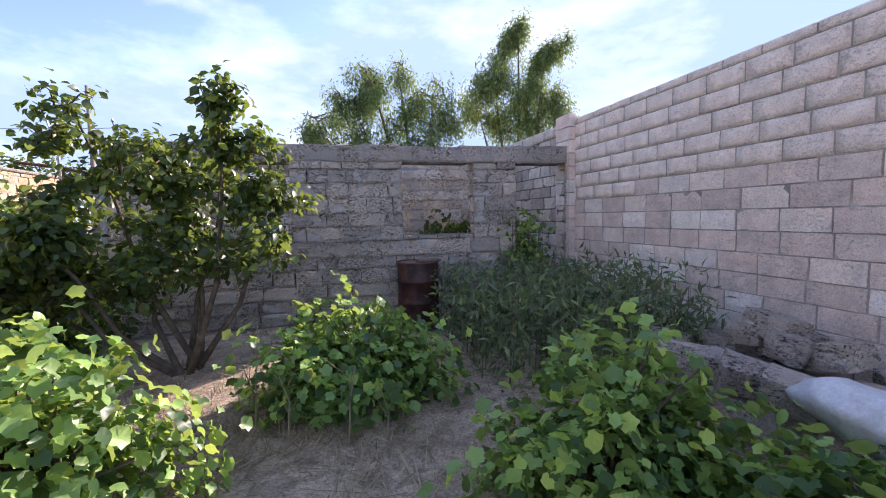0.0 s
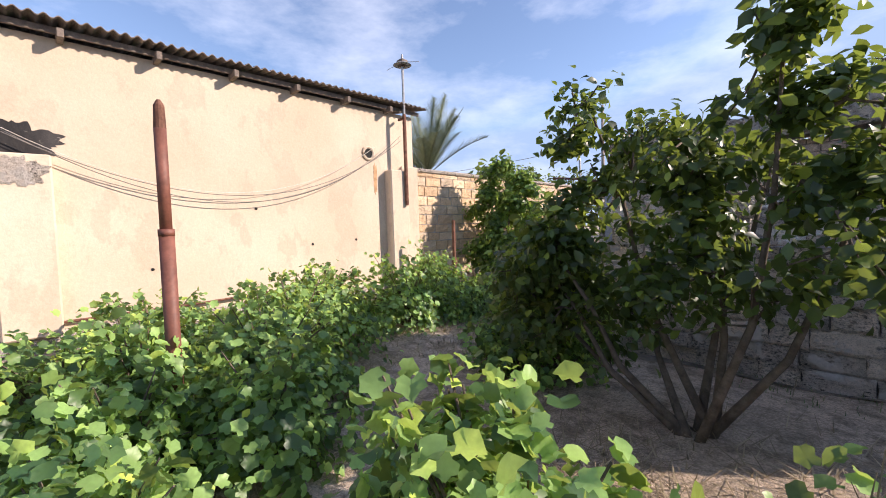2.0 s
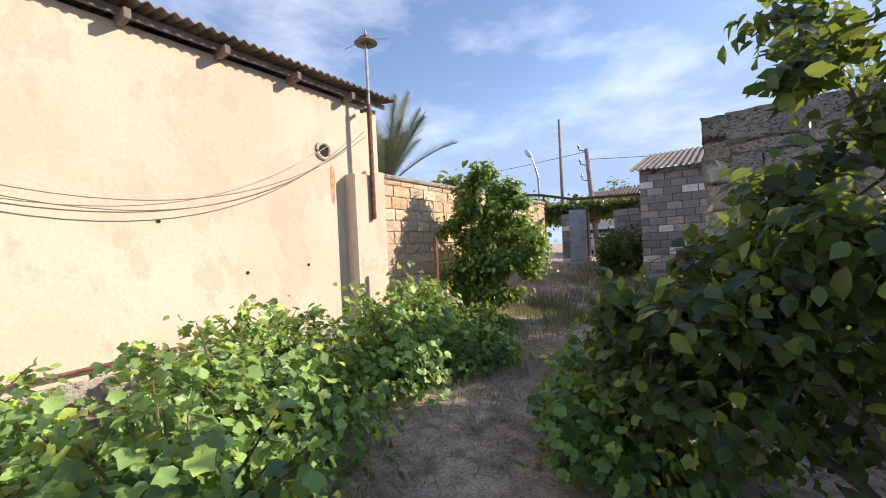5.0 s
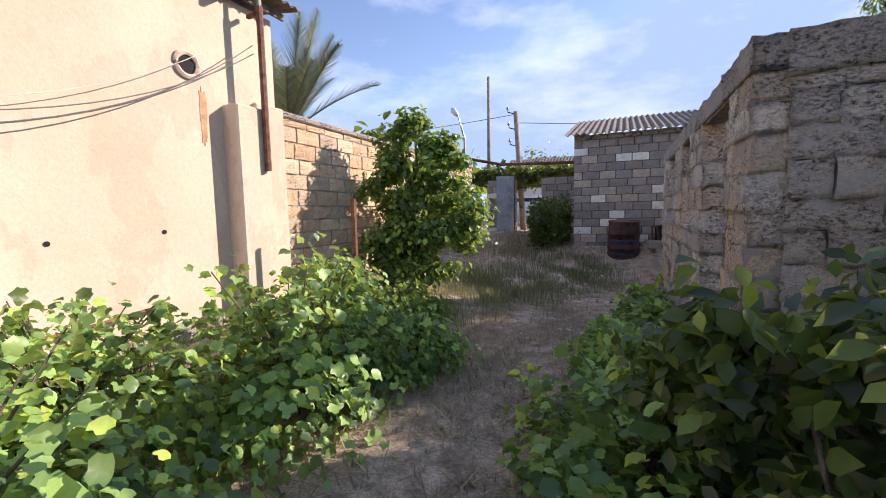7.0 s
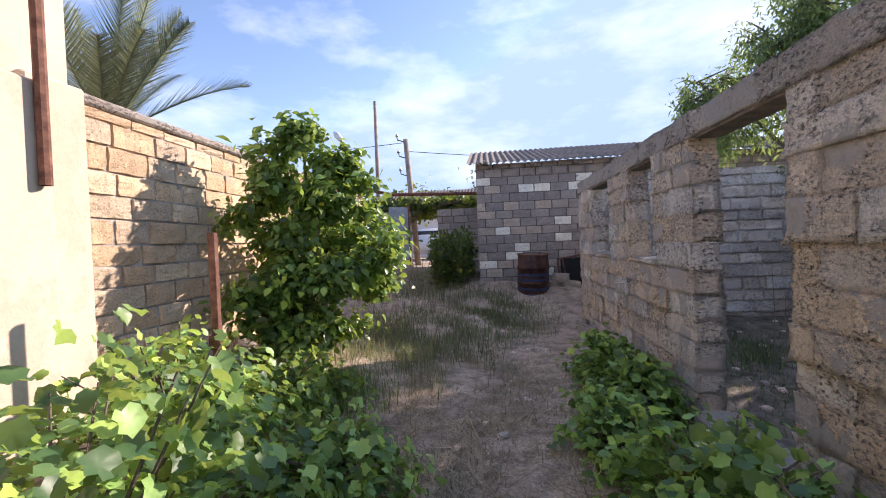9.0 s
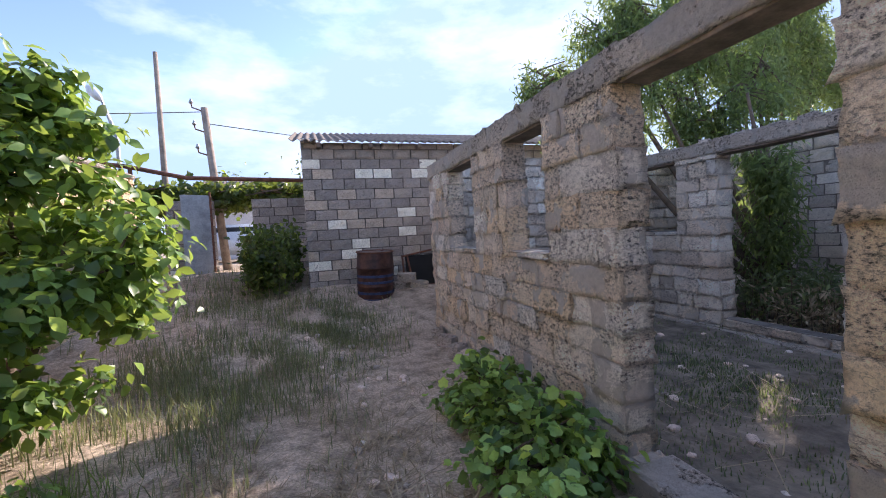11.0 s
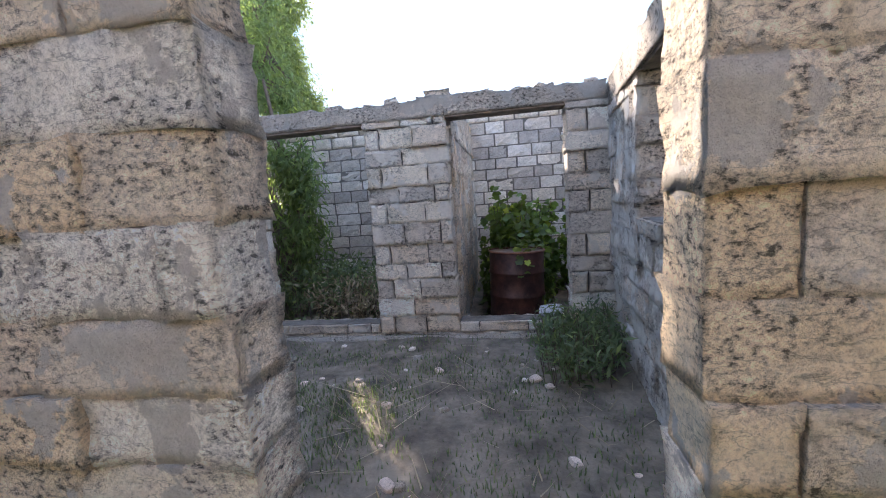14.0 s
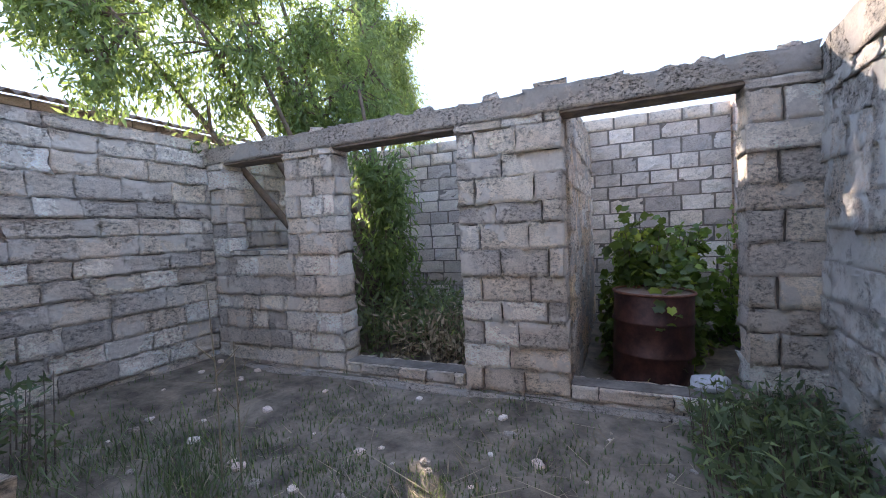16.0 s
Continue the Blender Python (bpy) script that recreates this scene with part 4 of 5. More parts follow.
make_car()
far_house = thing("far_house", "far white rendered house with a corrugated roof", "house", (-9.5, 27, 0.85))
part("wall", box((-0.6, 0, -0.1), (4.6, 6, 2.3), 0.02), WHITEWALL, far_house)
far_roof = part("roof", corrugated((26.6, 3.25), (31, 5.0), -10.4, -4.6, "x", 0.2, 0.03), ROOF, far_house)
far_roof.matrix_basis = Matrix.Translation((9.5, -27, -0.85))


# ---- plants ----
def dome_points(c, rad, h, n, inner=0.35):
    """Points in the shell of a lumpy heap of leaves, and their outward way."""
    d = rng.normal(0, 1, (n * 2, 3))
    d[:, 2] = np.abs(d[:, 2])
    d /= np.linalg.norm(d, axis=1, keepdims=True)
    d = d[:n]
    lump = 1 + 0.30 * np.sin(5 * d[:, 0] + c[0] * 7) * np.cos(4 * d[:, 1] + c[1] * 5) + 0.16 * np.sin(11 * d[:, 0] + 9 * d[:, 1]) + 0.10 * rng.normal(0, 1, n)
    s = (1 - inner * rng.random(n) ** 1.6) * lump
    p = np.stack([c[0] + d[:, 0] * rad[0] * s, c[1] + d[:, 1] * rad[1] * s, ground_z(c[0], c[1]) + 0.02 + d[:, 2] * h * s], 1)
    up = d * np.array((1 / rad[0], 1 / rad[1], 1.4 / h))
    up /= np.linalg.norm(up, axis=1, keepdims=True)
    return p, up


def vine(c, rad, h, n, size=0.078, label="low green grapevine heap sprawling on the ground", material=None, shoots=12):
    v = thing("grapevine", label, "vine", (0, 0, 0))
    p, up = dome_points(c, rad, h, int(n * 2.1), 0.5)
    up += np.array((0.45, 0.38, 0.6))
    stems = bmesh.new()
    q = [p]
    w = [up]
    rr = random.Random(int(abs(c[0] * 100 + c[1] * 10)))
    z0 = ground_z(*c)
    for k in range(14 + shoots):
        a = rr.uniform(0, math.tau)
        f = rr.uniform(0.3, 0.9)
        end = Vector((c[0] + rad[0] * f * math.cos(a), c[1] + rad[1] * f * math.sin(a), z0 + h * (1.0 - 0.6 * f)))
        if k >= 14:
            end.z = z0 + h * rr.uniform(0.95, 1.3)
            end.x, end.y = c[0] + rad[0] * 0.6 * rr.uniform(-1, 1), c[1] + rad[1] * 0.6 * rr.uniform(-1, 1)
            m = 11
            t = np.linspace(0.72, 1, m)[:, None]
            pts = np.array((end.x, end.y, z0 + 0.1)) * (1 - t) + np.array(end) * t + rng.normal(0, 0.03, (m, 3))
            q.append(pts)
            w.append(rng.normal(0, 0.5, (m, 3)) + np.array((0, 0, 0.6)))
        mid_p = Vector((c[0], c[1], z0)).lerp(end, 0.5) + Vector((0, 0, 0.12))
        tube(stems, [(c[0] + rr.uniform(-0.2, 0.2), c[1] + rr.uniform(-0.2, 0.2), z0 - 0.02), mid_p, end], [0.014, 0.009, 0.004], 5)
    part("tangled_stem", stems, BARK, v, "thin brown vine stems")["kind"] = "stuff"
    leaves("leaves", np.concatenate(q), np.concatenate(w), size, "vine", material or LEAF_VINE, v, 0.75, 0.6)


for c, rad, h, n in (((-1.3, 2.2), (0.6, 0.45), 0.90, 900), ((-2.6, 1.3), (0.7, 0.4), 0.55, 600), ((-3.75, 1.55), (0.6, 0.45), 0.6, 600), ((-4.3, 1.75), (0.5, 0.4), 0.75, 500), ((-1.75, 2.35), (0.4, 0.35), 0.55, 300), ((-3.45, 2.35), (0.65, 0.5), 0.62, 600), ((-2.3, 0.75), (0.9, 0.6), 0.62, 700), ((-3.5, 0.55), (1.0, 0.8), 0.72, 800), ((-4.5, 2.75), (1.0, 0.75), 0.72, 1100),
                     ((-5.2, 1.3), (1.0, 1.0), 0.62, 900), ((-5.75, 3.6), (1.1, 1.0), 0.80, 1200), ((-6.6, 2.2), (0.8, 0.9), 0.62, 700), ((-5.75, 5.5), (0.85, 1.0), 0.92, 1200), ((-6.75, 4.5), (0.55, 0.8), 0.75, 500),
                     ((-6.5, 6.9), (0.75, 0.85), 0.72, 900), ((-5.35, 6.75), (0.5, 0.55), 0.45, 400), ((0.2, 3.4), (0.8, 0.55), 0.70, 1100), ((1.5, 1.8), (0.75, 0.5), 0.68, 1000), ((2.0, 0.95), (0.8, 0.5), 0.42, 700),
                     ((-3.2, 5.3), (0.75, 0.95), 0.60, 1200), ((-3.12, 8.2), (0.42, 0.5), 0.36, 480), ((-3.3, 6.45), (0.5, 0.6), 0.5, 560), ((-3.15, 8.95), (0.38, 0.5), 0.42, 300), ((-3.5, 7.35), (0.35, 0.4), 0.28, 220)):
    vine(c, rad, h, n)
vine((-6.35, 8.25), (0.7, 0.6), 0.34, 420, 0.06, "bright low green weeds by the stake", LEAF_FIG)
vine((2.15, 7.25), (0.75, 0.42), 1.2, 1100, 0.10, "dense green creeper growing behind the barrel", LEAF_TREE)
vine((2.9, 6.95), (0.65, 0.55), 1.1, 800, 0.10, "dense green creeper growing inside the roofless room", LEAF_FIG)


def tree(name, label, base, stems_, crowns, material, shape, size, droop, n_per, spread=0.6, trunk_r=0.05, twig=10, hang=0.0):
    t = thing(name, label, "tree", (0, 0, 0))
    bm = bmesh.new()
    tips = []
    rr = random.Random(int(abs(base[0]) * 97 + abs(base[1]) * 13))
    for k, s in enumerate(stems_):
        a, b = Vector(base) + Vector((rr.uniform(-0.1, 0.1), rr.uniform(-0.1, 0.1), -0.05)), Vector(s)
        m = a.lerp(b, 0.45) + Vector((rr.uniform(-0.12, 0.12), rr.uniform(-0.12, 0.12), -0.08 * (b - a).length))
        tube(bm, [a, a.lerp(m, 0.5), m, m.lerp(b, 0.5) + Vector((0.03, 0.03, 0)), b], [trunk_r, trunk_r * 0.85, trunk_r * 0.65, trunk_r * 0.45, trunk_r * 0.25], 8)
        tips += [m, m.lerp(b, 0.5), b]
    pts, ups = [], []
    for c, rad, n in crowns:
        c = Vector(c)
        for k in range(twig):
            d = Vector((rr.gauss(0, 1), rr.gauss(0, 1), rr.gauss(0.1, 0.9))).normalized()
            end = c + Vector((d.x * rad[0], d.y * rad[1], d.z * rad[2])) * rr.uniform(0.2, 1.0)
            near = min(tips, key=lambda q: (q - end).length)
            mp = near.lerp(end, 0.5) + Vector((0, 0, 0.08 * rr.uniform(-1, 1)))
            tube(bm, [near, mp, end], [trunk_r * 0.28, trunk_r * 0.17, 0.004], 5)
            if rr.random() < 0.35:
                tips.append(mp)
            m = max(4, int(n / twig))
            st = np.array(mp)[None] + (np.array(end) - np.array(mp))[None] * rng.uniform(0.2, 1.15, m)[:, None]
            off = rng.normal(0, 1, (m, 3)) * np.array(rad) * spread * 0.30
            if hang:
                strand = rng.integers(0, max(2, m // 14), m)
                sx_, sy_ = rng.normal(0, 1, m)[strand % m] * rad[0] * 0.35, rng.normal(0, 1, m)[(strand * 3) % m] * rad[1] * 0.35
                off[:, 0], off[:, 1] = sx_ + rng.normal(0, 0.05, m), sy_ + rng.normal(0, 0.05, m)
                off[:, 2] = rng.normal(0, 1, m) * 0.18 * rad[2] - rng.random(m) ** 1.2 * hang
            pts.append(st + off)
            ups.append(off / (np.linalg.norm(off, axis=1, keepdims=True) + 1e-6) * 0.5 + np.array((d.x * 0.4, d.y * 0.4, 0.6)))
    part("trunk", bm, BARK, t, "grey-brown forked stems", smooth=True)
    lf = leaves("crown", np.concatenate(pts), np.concatenate(ups), size, shape, material, t, 0.55, droop)
    return t


tree("fruit_tree", "many-stemmed fruit tree with broad green leaves by the ruin", (-1.3, 4.5, 0.0), [(-0.85, 4.1, 2.5), (-0.5, 4.3, 1.9), (-1.3, 4.5, 2.0), (-2.5, 4.3, 1.3), (-2.2, 4.0, 1.4), (-0.95, 4.8, 2.1), (-3.0, 4.7, 1.0), (-1.8, 4.9, 1.5), (-2.2, 4.65, 2.6)],
     [((-2.2, 4.65, 2.55), (0.28, 0.28, 0.26), 150), ((-0.75, 5.35, 1.75), (0.28, 0.22, 0.25), 130), ((-2.25, 4.3, 2.2), (0.3, 0.35, 0.25), 200), ((-1.75, 4.55, 2.2), (0.35, 0.3, 0.3), 220), ((-0.85, 4.05, 2.62), (0.24, 0.24, 0.36), 304), ((-0.75, 4.2, 2.2), (0.42, 0.4, 0.36), 608), ((-0.6, 4.2, 1.7), (0.48, 0.45, 0.36), 640), ((-1.35, 4.4, 2.05), (0.42, 0.42, 0.32), 480), ((-1.35, 4.4, 1.6), (0.6, 0.55, 0.4), 896),
      ((-2.05, 4.1, 1.4), (0.45, 0.42, 0.35), 672), ((-2.55, 4.4, 1.15), (0.5, 0.5, 0.36), 832), ((-2.75, 4.5, 0.7), (0.5, 0.5, 0.4), 672), ((-1.9, 4.7, 1.0), (0.7, 0.5, 0.45), 800), ((-1.0, 4.5, 1.15), (0.5, 0.4, 0.35), 320), ((-2.05, 4.5, 1.95), (0.26, 0.26, 0.22), 144), ((-3.1, 4.8, 1.0), (0.4, 0.4, 0.35), 416), ((-2.3, 4.7, 1.55), (0.5, 0.4, 0.35), 600), ((-1.6, 4.1, 1.1), (0.5, 0.4, 0.4), 450), ((-0.55, 4.1, 1.25), (0.35, 0.35, 0.3), 340), ((-2.5, 5.1, 0.8), (0.7, 0.5, 0.5), 1100), ((-3.0, 5.2, 0.7), (0.5, 0.5, 0.45), 800)],
     LEAF_TREE, "oval", 0.10, 0.9, 40, 0.6, 0.036)
tree("fig_bush", "tall leafy green bush against the orange wall", (-6.75, 9.6, 0.2), [(-6.7, 9.5, 3.1), (-6.4, 9.3, 2.2), (-7.1, 9.4, 2.3), (-6.5, 9.9, 2.4), (-6.9, 10.2, 1.8), (-6.2, 9.7, 1.6)],
     [((-6.75, 9.45, 3.0), (0.32, 0.3, 0.4), 500), ((-6.35, 9.55, 2.7), (0.45, 0.4, 0.4), 800), ((-7.1, 9.4, 2.5), (0.5, 0.5, 0.5), 1100), ((-6.3, 9.3, 2.15), (0.65, 0.55, 0.5), 1500), ((-7.0, 9.2, 1.75), (0.65, 0.55, 0.5), 1500), ((-6.0, 9.6, 1.6), (0.6, 0.6, 0.5), 1400),
      ((-6.6, 9.1, 1.15), (0.75, 0.55, 0.5), 1500), ((-5.9, 9.9, 1.05), (0.6, 0.5, 0.5), 900), ((-7.1, 9.0, 1.0), (0.45, 0.45, 0.5), 700), ((-6.9, 10.3, 2.0), (0.6, 0.6, 0.7), 800), ((-6.3, 9.2, 0.65), (0.6, 0.45, 0.35), 700), ((-6.7, 9.0, 0.55), (0.75, 0.5, 0.35), 1300)],
     LEAF_FIG, "oval", 0.125, 0.7, 40)
def plumes(spots, size, n, seed):
    """Upright sprays of foliage of uneven size around the given spots."""
    rr = random.Random(seed)
    out = []
    for x, y, z in spots:
        for _ in range(2):
            k = rr.uniform(0.65, 1.15)
            out.append(((x + rr.gauss(0, 0.22), y + rr.gauss(0, 0.22), z + rr.gauss(0, 0.2)), (size * k, size * k, size * 1.35 * k), int(n * k)))
    return out


tree("willow_tree", "tall feathery green tree growing out of the roofless ruin", (2.6, 10.4, 0.0), [(0.6, 12.2, 4.6), (1.4, 12.4, 5.9), (2.3, 12.4, 5.9), (3.2, 11.9, 5.0), (2.0, 10.6, 3.4), (1.2, 11.6, 3.8), (3.0, 11.2, 3.9), (0.1, 12.6, 4.2)],
     plumes([(-0.1, 12.7, 4.3), (0.5, 12.4, 5.0), (0.2, 12.3, 3.7), (1.1, 12.4, 5.8), (1.3, 12.2, 4.6), (2.1, 12.4, 5.5), (2.3, 11.9, 4.4), (2.9, 11.9, 5.2), (3.3, 11.6, 4.2), (1.0, 12.0, 3.6), (1.8, 11.6, 3.3), (2.6, 11.1, 3.2)], 0.5, 1350, 3)
     + [((2.0, 10.3, 2.3), (0.36, 0.34, 0.6), 2200), ((1.95, 10.3, 1.4), (0.34, 0.34, 0.6), 1900)],
     LEAF_WILLOW, "long", 0.13, 1.6, 40, 1.0, 0.08, 14, 0.5)
tree("willow_tree", "tall feathery green tree beyond the boundary wall", (6.7, 13.1, 0.0), [(5.6, 12.8, 5.6), (6.6, 13.1, 7.9), (7.7, 13.2, 7.4), (5.2, 13.2, 4.8), (7.4, 12.9, 5.6)],
     plumes([(5.0, 12.9, 5.2), (5.6, 12.8, 6.0), (6.1, 13.0, 7.0), (6.6, 13.1, 7.9), (6.7, 12.9, 6.0), (7.3, 13.1, 6.6), (7.9, 13.2, 7.4), (7.7, 12.9, 5.4), (5.8, 12.9, 4.6), (6.8, 12.9, 4.6), (8.3, 13.1, 4.9)], 0.5, 1500, 5),
     LEAF_WILLOW, "long", 0.15, 1.6, 40, 1.0, 0.09, 14, 0.5)


def palm(base, height, fronds, length):
    p = thing("palm_tree", "grey-green feather palm rising behind the wall", "palm", base)
    part("trunk", tube(bmesh.new(), [(0, 0, 0), (0.05, 0, height)], [0.24, 0.2], 14), BARK, p)
    rr = random.Random(9)
    for k in range(fronds):
        a = k * 2.399
        lift = rr.uniform(0.55, 1.4)
        L = length * rr.uniform(0.8, 1.1)
        pts = []
        for i in range(9):
            s = i / 8
            out = L * s * math.cos(lift) * (1 - 0.12 * s)
            pts.append(Vector((out * math.cos(a), out * math.sin(a), height + L * s * math.sin(lift) - 0.3 * L * s * s * math.cos(lift) ** 0.5)))
        fr = part("frond", tube(bmesh.new(), pts, [0.018 * (1 - 0.8 * i / 8) for i in range(9)], 5), LEAF_PALM, p)
        P, U = [], []
        n = 80
        tv = []
        for j in range(n):
            s = 0.12 + 0.87 * j / n
            i = min(7, int(s * 8))
            b = pts[i].lerp(pts[i + 1], s * 8 - i)
            d = (pts[i + 1] - pts[i]).normalized()
            sd = d.cross(Vector((0, 0, 1))).normalized()
            ll = 0.46 * math.sin(math.pi * (0.15 + 0.8 * s))
            for sg in (-1, 1):
                tip = b + (sd * sg * 0.75 + d * 0.75 + Vector((0, 0, 0.25 + rr.uniform(-0.2, 0.1)))) * ll
                wd = d * 0.011
                tv += [b - wd, b + wd, tip]
        bulk("feather", np.array([tuple(v) for v in tv]), np.arange(len(tv)).reshape(-1, 3), LEAF_PALM, fr)["kind"] = "stuff"


palm((-9.3, 9.3, 0.0), 3.1, 22, 2.7)


def far_tree(at, r_, h, seed):
    rr = random.Random(seed)
    t = tree("far_tree", "distant green tree behind the walls", at, [(at[0] + rr.uniform(-1, 1), at[1], at[2] + h * 0.8) for _ in range(3)],
             [((at[0] + rr.uniform(-r_, r_), at[1] + rr.uniform(-0.5, 0.5), at[2] + h * rr.uniform(0.55, 0.95)), (r_ * 0.7, r_ * 0.6, h * 0.22), 260) for _ in range(6)], LEAF_TREE, "oval", 0.34, 0.5, 20, 1.2, 0.12, 8)
    tagged(t, group="distant trees")


for k, (x, y, h) in enumerate(((-16, 34, 4.6), (-11, 36, 5.0), (-6.5, 36, 4.8), (-2.5, 36, 6.2), (2, 38, 5.0), (-21, 33, 5.2), (-13.5, 20, 3.6), (-11.5, 15.5, 3.0), (-10.5, 13.0, 3.0), (9, 36, 5))):
    far_tree((x, y, 0.6), 2.2 if y > 30 else 0.9, h, k)


def dry_roof():
    """Dark leaves and dead vine lying on the pergola."""
    p = thing("pergola_vine", "dark tangled vine over the pergola behind the gate", "vine", (0, 0, 0))
    n = 5200
    q = np.stack([rng.uniform(-9.6, -4.4, n), rng.uniform(17.3, 19.6, n), 2.78 + rng.normal(0, 0.17, n)], 1)
    leaves("leaves", q, np.tile((0, -0.3, 0.6), (n, 1)), 0.15, "vine", LEAF_TREE, p, 0.9, 0.3)


dry_roof()


def weeds(name, label, c, rad, h, n, material, size, shape="blade", lean=0.35):
    w = thing(name, label, "weeds", (0, 0, 0), kind="stuff")
    m = rng.random((n, 2)) * 2 - 1
    if shape == "blade":
        m = rng.normal(0, 0.5, (n, 2))
        patch = np.array([noise.noise(Vector((c[0] + a * rad[0], c[1] + b * rad[1], 5.0)) * 1.6) for a, b in m])
        m = m[(patch + rng.normal(0, 0.22, n) > -0.12) & ((m ** 2).sum(1) < 1.5)]
    m = m[(m ** 2).sum(1) < 1.5]
    x, y = c[0] + m[:, 0] * rad[0], c[1] + m[:, 1] * rad[1]
    z = np.array([ground_z(a, b) for a, b in zip(x, y)])
    if shape == "blade":
        tv, tf = leaf_shape("blade")
        s = size * rng.uniform(0.35, 1.2, len(x))
        a = rng.uniform(0, math.tau, len(x))
        side = np.stack([np.cos(a), np.sin(a), 0 * a], 1)
        out = np.stack([-np.sin(a), np.cos(a), 0 * a], 1)
        along = out * rng.normal(0, lean, len(x))[:, None] + np.array((0, 0, 1.0))
        wd = 0.16 / size
        v = np.stack([x, y, z - 0.01], 1)[:, None, :] + s[:, None, None] * (wd * tv[None, :, 0:1] * side[:, None, :] + tv[None, :, 1:2] * along[:, None, :] + tv[None, :, 2:3] * out[:, None, :])
        f = tf[None] + (np.arange(len(x)) * len(tv))[:, None, None]
        bulk("blades", v.reshape(-1, 3), f.reshape(-1, 3), material, w)["kind"] = "stuff"
    else:
        k = 9
        hh = rng.random((len(x), k)) ** 0.7 * h * rng.uniform(0.5, 1.1, (len(x), 1))
        px = x[:, None] + rng.normal(0, 0.05, (len(x), k)) * (1 + hh)
        py = y[:, None] + rng.normal(0, 0.05, (len(x), k)) * (1 + hh)
        p = np.stack([px, py, z[:, None] + hh], 2).reshape(-1, 3)
        leaves("leaves", p, np.tile((0, 0, 0.5), (len(p), 1)), size, shape, material, w, 0.8, -0.8)
        st = bmesh.new()
        for a, b, cz in list(zip(x, y, z))[:90]:
            tube(st, [(a, b, cz - 0.02), (a + 0.05, b + 0.03, cz + h * random.uniform(0.5, 1.0))], [0.006, 0.002], 4)
        part("stalks", st, BARK, w)["kind"] = "stuff"


weeds("feathery_shrub", "dusky feathery weed shrub by the boundary wall", (2.45, 3.7), (1.15, 1.0), 0.95, 620, LEAF_WEED, 0.13, "long")
weeds("feathery_shrub", "dusky feathery weed shrub before the ruin", (2.5, 5.0), (1.1, 0.55), 0.85, 420, LEAF_WEED, 0.12, "long")
weeds("feathery_shrub", "dark green creeper in the ruin doorway", (3.0, 5.95), (0.32, 0.35), 1.5, 160, LEAF_FIG, 0.11, "oval")
weeds("feathery_shrub", "dark leafy shrub by the shed corner", (-5.3, 14.9), (0.5, 0.8), 1.15, 420, LEAF_TREE, 0.12, "oval")
weeds("feathery_shrub", "dark weeds inside the roofless room", (2.2, 9.6), (0.9, 1.1), 0.75, 500, LEAF_WEED, 0.13, "long")
weeds("feathery_shrub", "low green weeds along the ruin floor", (0.0, 6.75), (0.55, 0.32), 0.4, 180, LEAF_WEED, 0.10, "long")
weeds("feathery_shrub", "low green weeds along the ruin floor", (-1.7, 11.3), (0.45, 0.5), 0.7, 110, LEAF_WEED, 0.10, "long")
weeds("feathery_shrub", "bright weeds at the foot of the house", (-7.1, 4.6), (0.3, 0.8), 0.4, 90, LEAF_FIG, 0.08, "long")
weeds("grass", "patchy green grass on the path", (-5.6, 10.6), (1.5, 2.2), 0.2, 9000, GRASS, 0.20)
weeds("grass", "patchy green grass towards the gate", (-6.0, 14.0), (1.6, 2.4), 0.2, 5000, GRASS, 0.22)
weeds("grass", "low dull grass before the shed", (-4.3, 12.4), (1.1, 1.5), 0.2, 9000, GRASS, 0.12)
weeds("grass", "bright green grass near the stake", (-6.4, 8.3), (0.9, 0.8), 0.2, 3000, LEAF_FIG, 0.2)
weeds("grass", "dusty grass on the ruin floor", (-0.8, 9.0), (1.6, 2.8), 0.1, 30000, LEAF_WEED, 0.06)
weeds("straw", "dry straw scattered on the earth", (-1.0, 3.0), (2.4, 2.0), 0.05, 10000, DRY, 0.08, "blade", 3.0)
weeds("straw", "dry straw scattered on the path", (-4.5, 7.2), (1.4, 4.2), 0.05, 17000, DRY, 0.07, "blade", 3.0)
weeds("straw", "dry straw scattered on the ruin floor", (-0.8, 9.0), (1.6, 2.8), 0.05, 1300, DRY, 0.09, "blade", 3.0)


weeds("feathery_shrub", "dark weeds at the foot of the ruin wall", (0.35, 6.5), (0.4, 0.28), 0.35, 160, LEAF_WEED, 0.07, "long")
weeds("feathery_shrub", "dry tangled brush inside the roofless room", (1.6, 9.3), (0.45, 0.6), 0.55, 240, DRY, 0.10, "long")
weeds("grass", "dusty taller grass in the corner of the ruin floor", (-1.2, 10.2), (0.9, 1.0), 0.2, 1800, LEAF_WEED, 0.17, "blade", 0.6)


def dry_stalk(at, h, seed):
    rr = random.Random(seed)
    d = thing("dry_stalk", "dry leafless weed stalk standing in the earth", "stalk", (at[0], at[1], ground_z(*at)), group="dry stalks")
    bm = bmesh.new()
    tube(bm, [(0, 0, -0.02), (0.02, 0.01, h * 0.5), (rr.uniform(-0.08, 0.08), 0, h)], [0.007, 0.005, 0.002], 5)
    part("stem", bm, DRY, d)
    for k in range(4):
        z = h * rr.uniform(0.35, 0.8)
        part("twig", tube(bmesh.new(), [(0.015, 0, z), (rr.uniform(-0.15, 0.15), rr.uniform(-0.1, 0.1), z + rr.uniform(0.05, 0.2))], [0.004, 0.0015], 4), DRY, d)


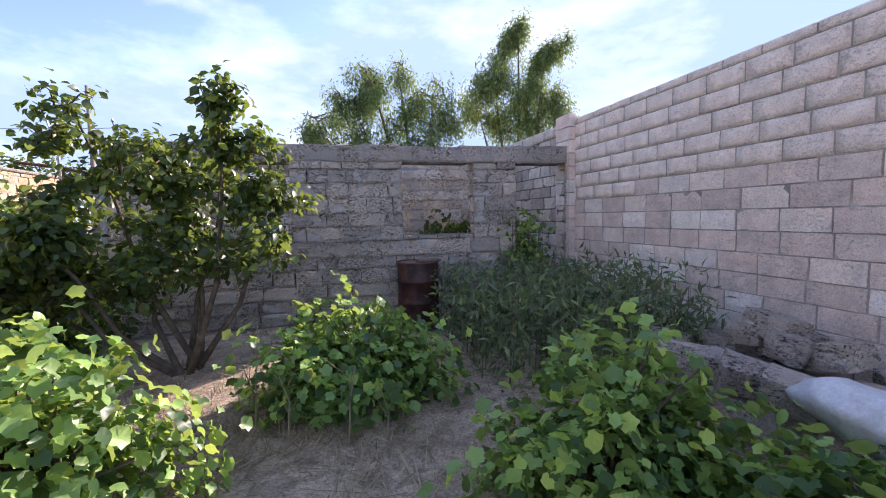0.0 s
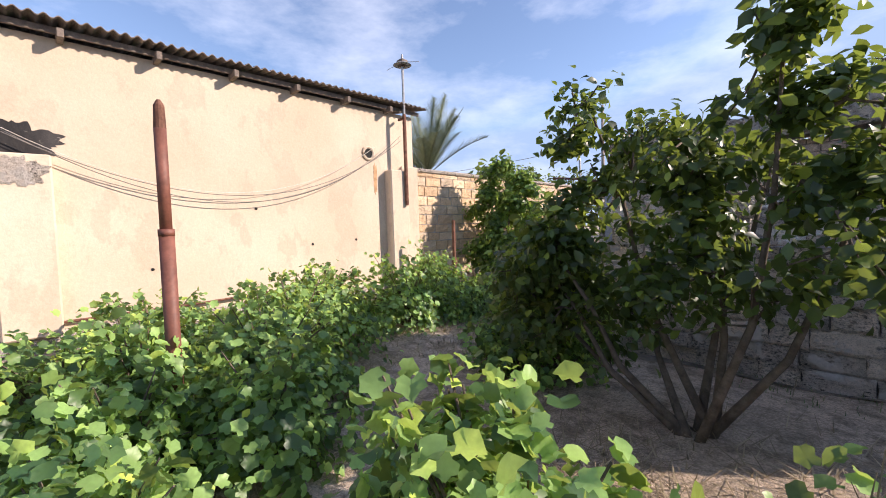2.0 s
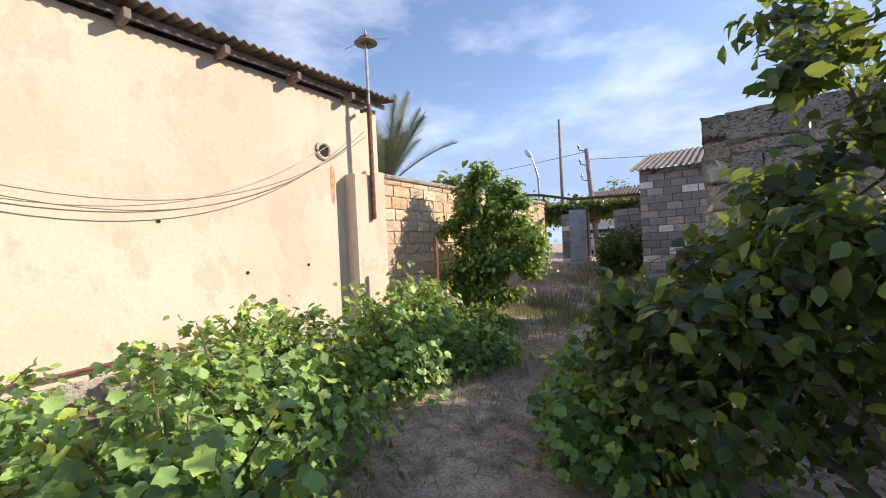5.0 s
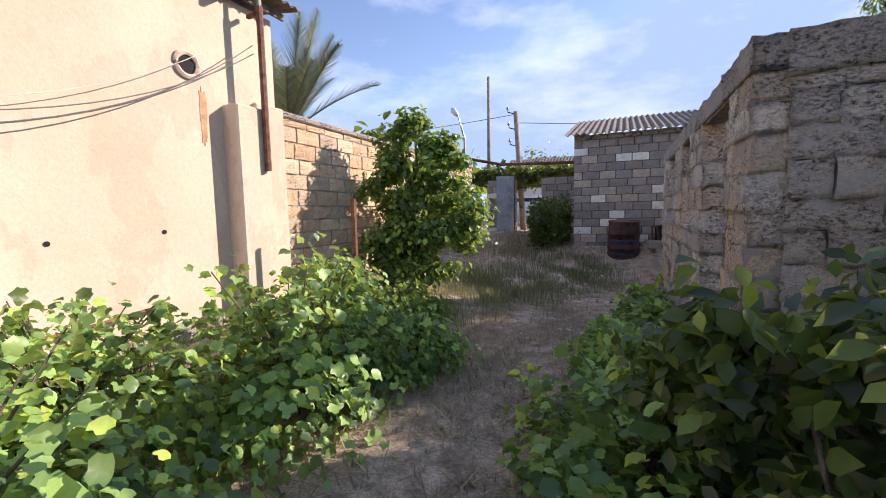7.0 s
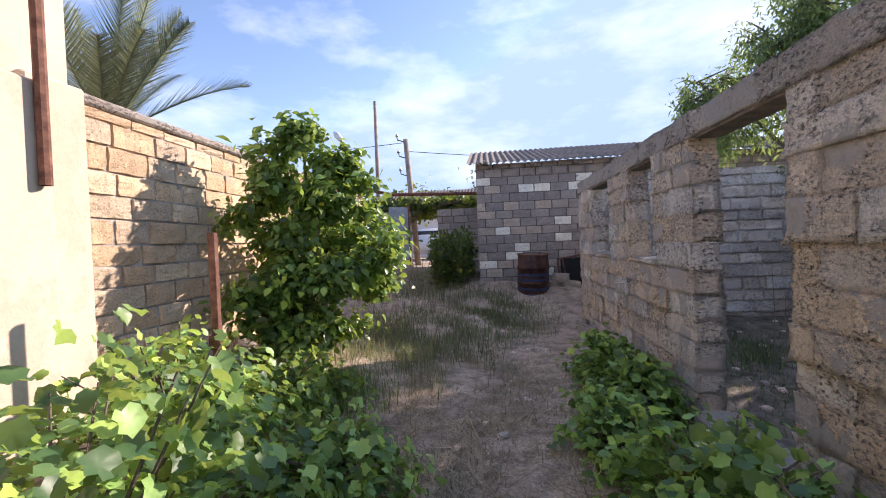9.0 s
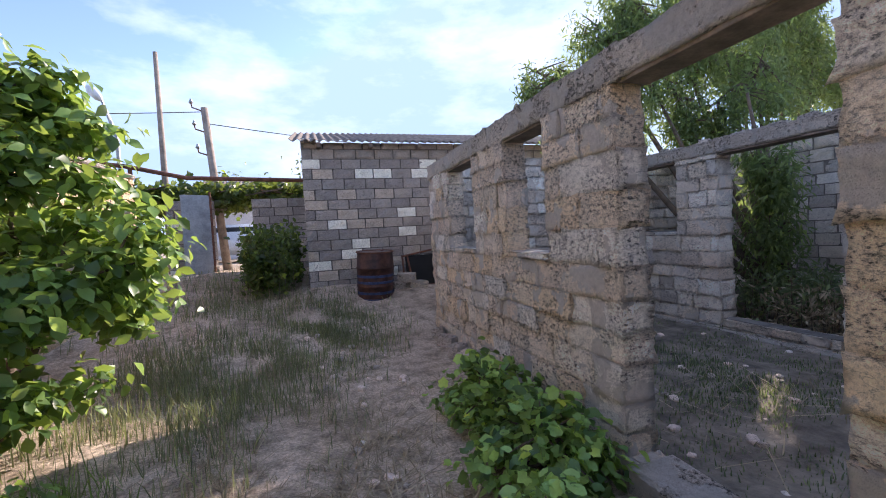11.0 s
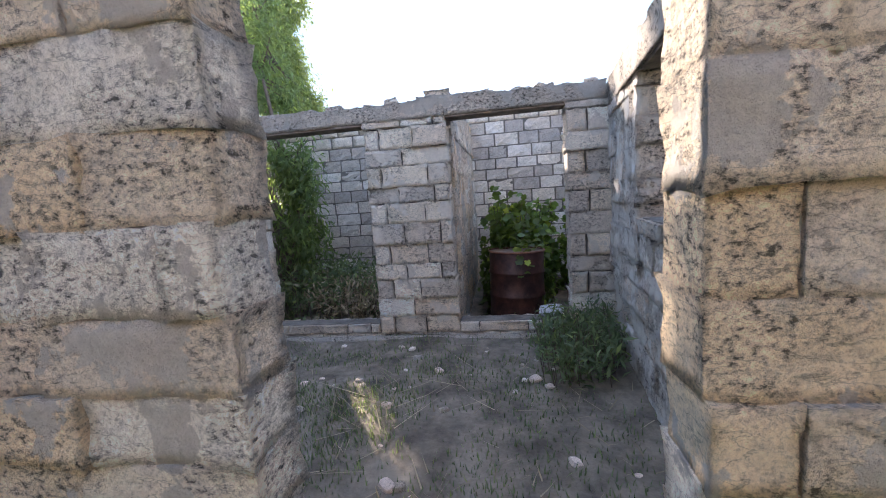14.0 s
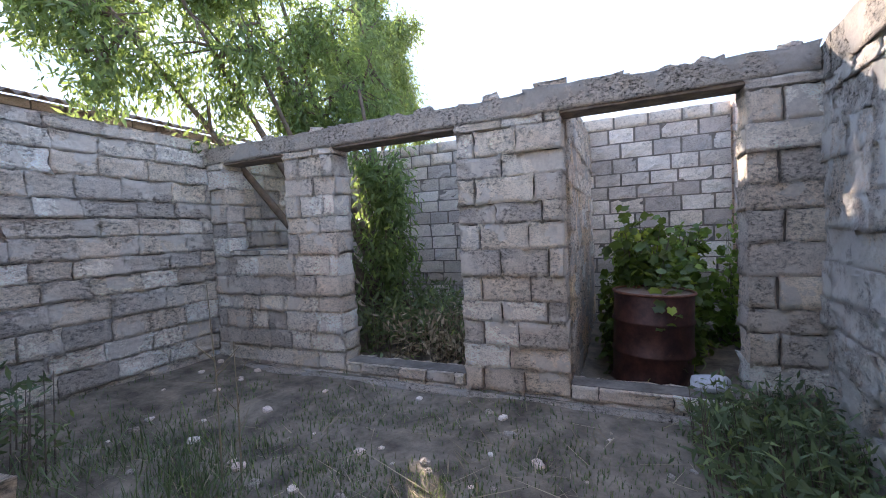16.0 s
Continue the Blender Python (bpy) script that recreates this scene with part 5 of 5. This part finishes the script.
for k, a in enumerate([(-0.55, 3.2, 0.8), (-0.3, 2.9, 0.55), (0.1, 2.75, 0.6), (-0.62, 3.35, 0.5), (0.35, 2.7, 0.4), (-5.2, 9.0, 0.4), (-5.0, 8.4, 0.3), (-4.9, 10.2, 0.5), (-2.0, 11.0, 1.1), (-1.0, 9.7, 1.25), (-0.93, 9.62, 0.9)]):
    dry_stalk(a[:2], a[2], k)

r = random.Random(11)
for k in range(120):
    x, y = (r.uniform(-2.2, 0.6), r.uniform(6.6, 11.8)) if k < 80 else (r.uniform(-4.9, -3.6), r.uniform(7.5, 12.5))
    s = r.uniform(0.01, 0.036)
    stone("pebble", (x, y, ground_z(x, y) + s * 0.4), (s * 1.3, s, s * 0.7), 1200 + k, STONE_PALE if k % 3 else RUBBLE, "small pale stone lying on the earth", "stone", 0.4, "loose stones")
for k in range(9):
    y = 8.2 + k * 0.42
    stone("base_stone", (-2.82, y, ground_z(-2.82, y) + 0.05), (0.13, 0.09, 0.09), 300 + k, RUBBLE, "rough stone at the foot of the ruin wall", "stone", 0.6, "stones at the wall foot")
for k in range(6):
    y = 6.8 + k * 0.28
    stone("top_stone", (0.93, y, 2.585), (0.09, 0.07, 0.022), 330 + k, RUBBLE, "flat stone lying on the wall top", "stone", 0.7, "stones on the wall top")
for k, (x, y) in enumerate(((0.3, 6.1), (0.75, 6.08), (1.0, 6.05))):
    stone("top_stone", (x, y, 2.53), (0.1, 0.08, 0.03), 340 + k, RUBBLE, "flat stone lying on the wall top", "stone", 0.6, "stones on the wall top")
rr = random.Random(21)
for k in range(26):
    y = 6.4 + k * 0.21 + rr.uniform(-0.06, 0.06)
    q = rr.uniform(0.03, 0.075)
    stone("top_stone", (0.90 + rr.uniform(-0.06, 0.06), y, 2.575), (q * 1.4, q, 0.02 + q * 0.25), 400 + k, RUBBLE, "flat stone lying on the wall top", "stone", 0.7, "stones on the wall top")
stone("white_rag", (0.98, 6.85, 0.21), (0.12, 0.1, 0.06), 350, BAG, "crumpled white rag on the door sill", "rag", 0.3)

lay_blocks()
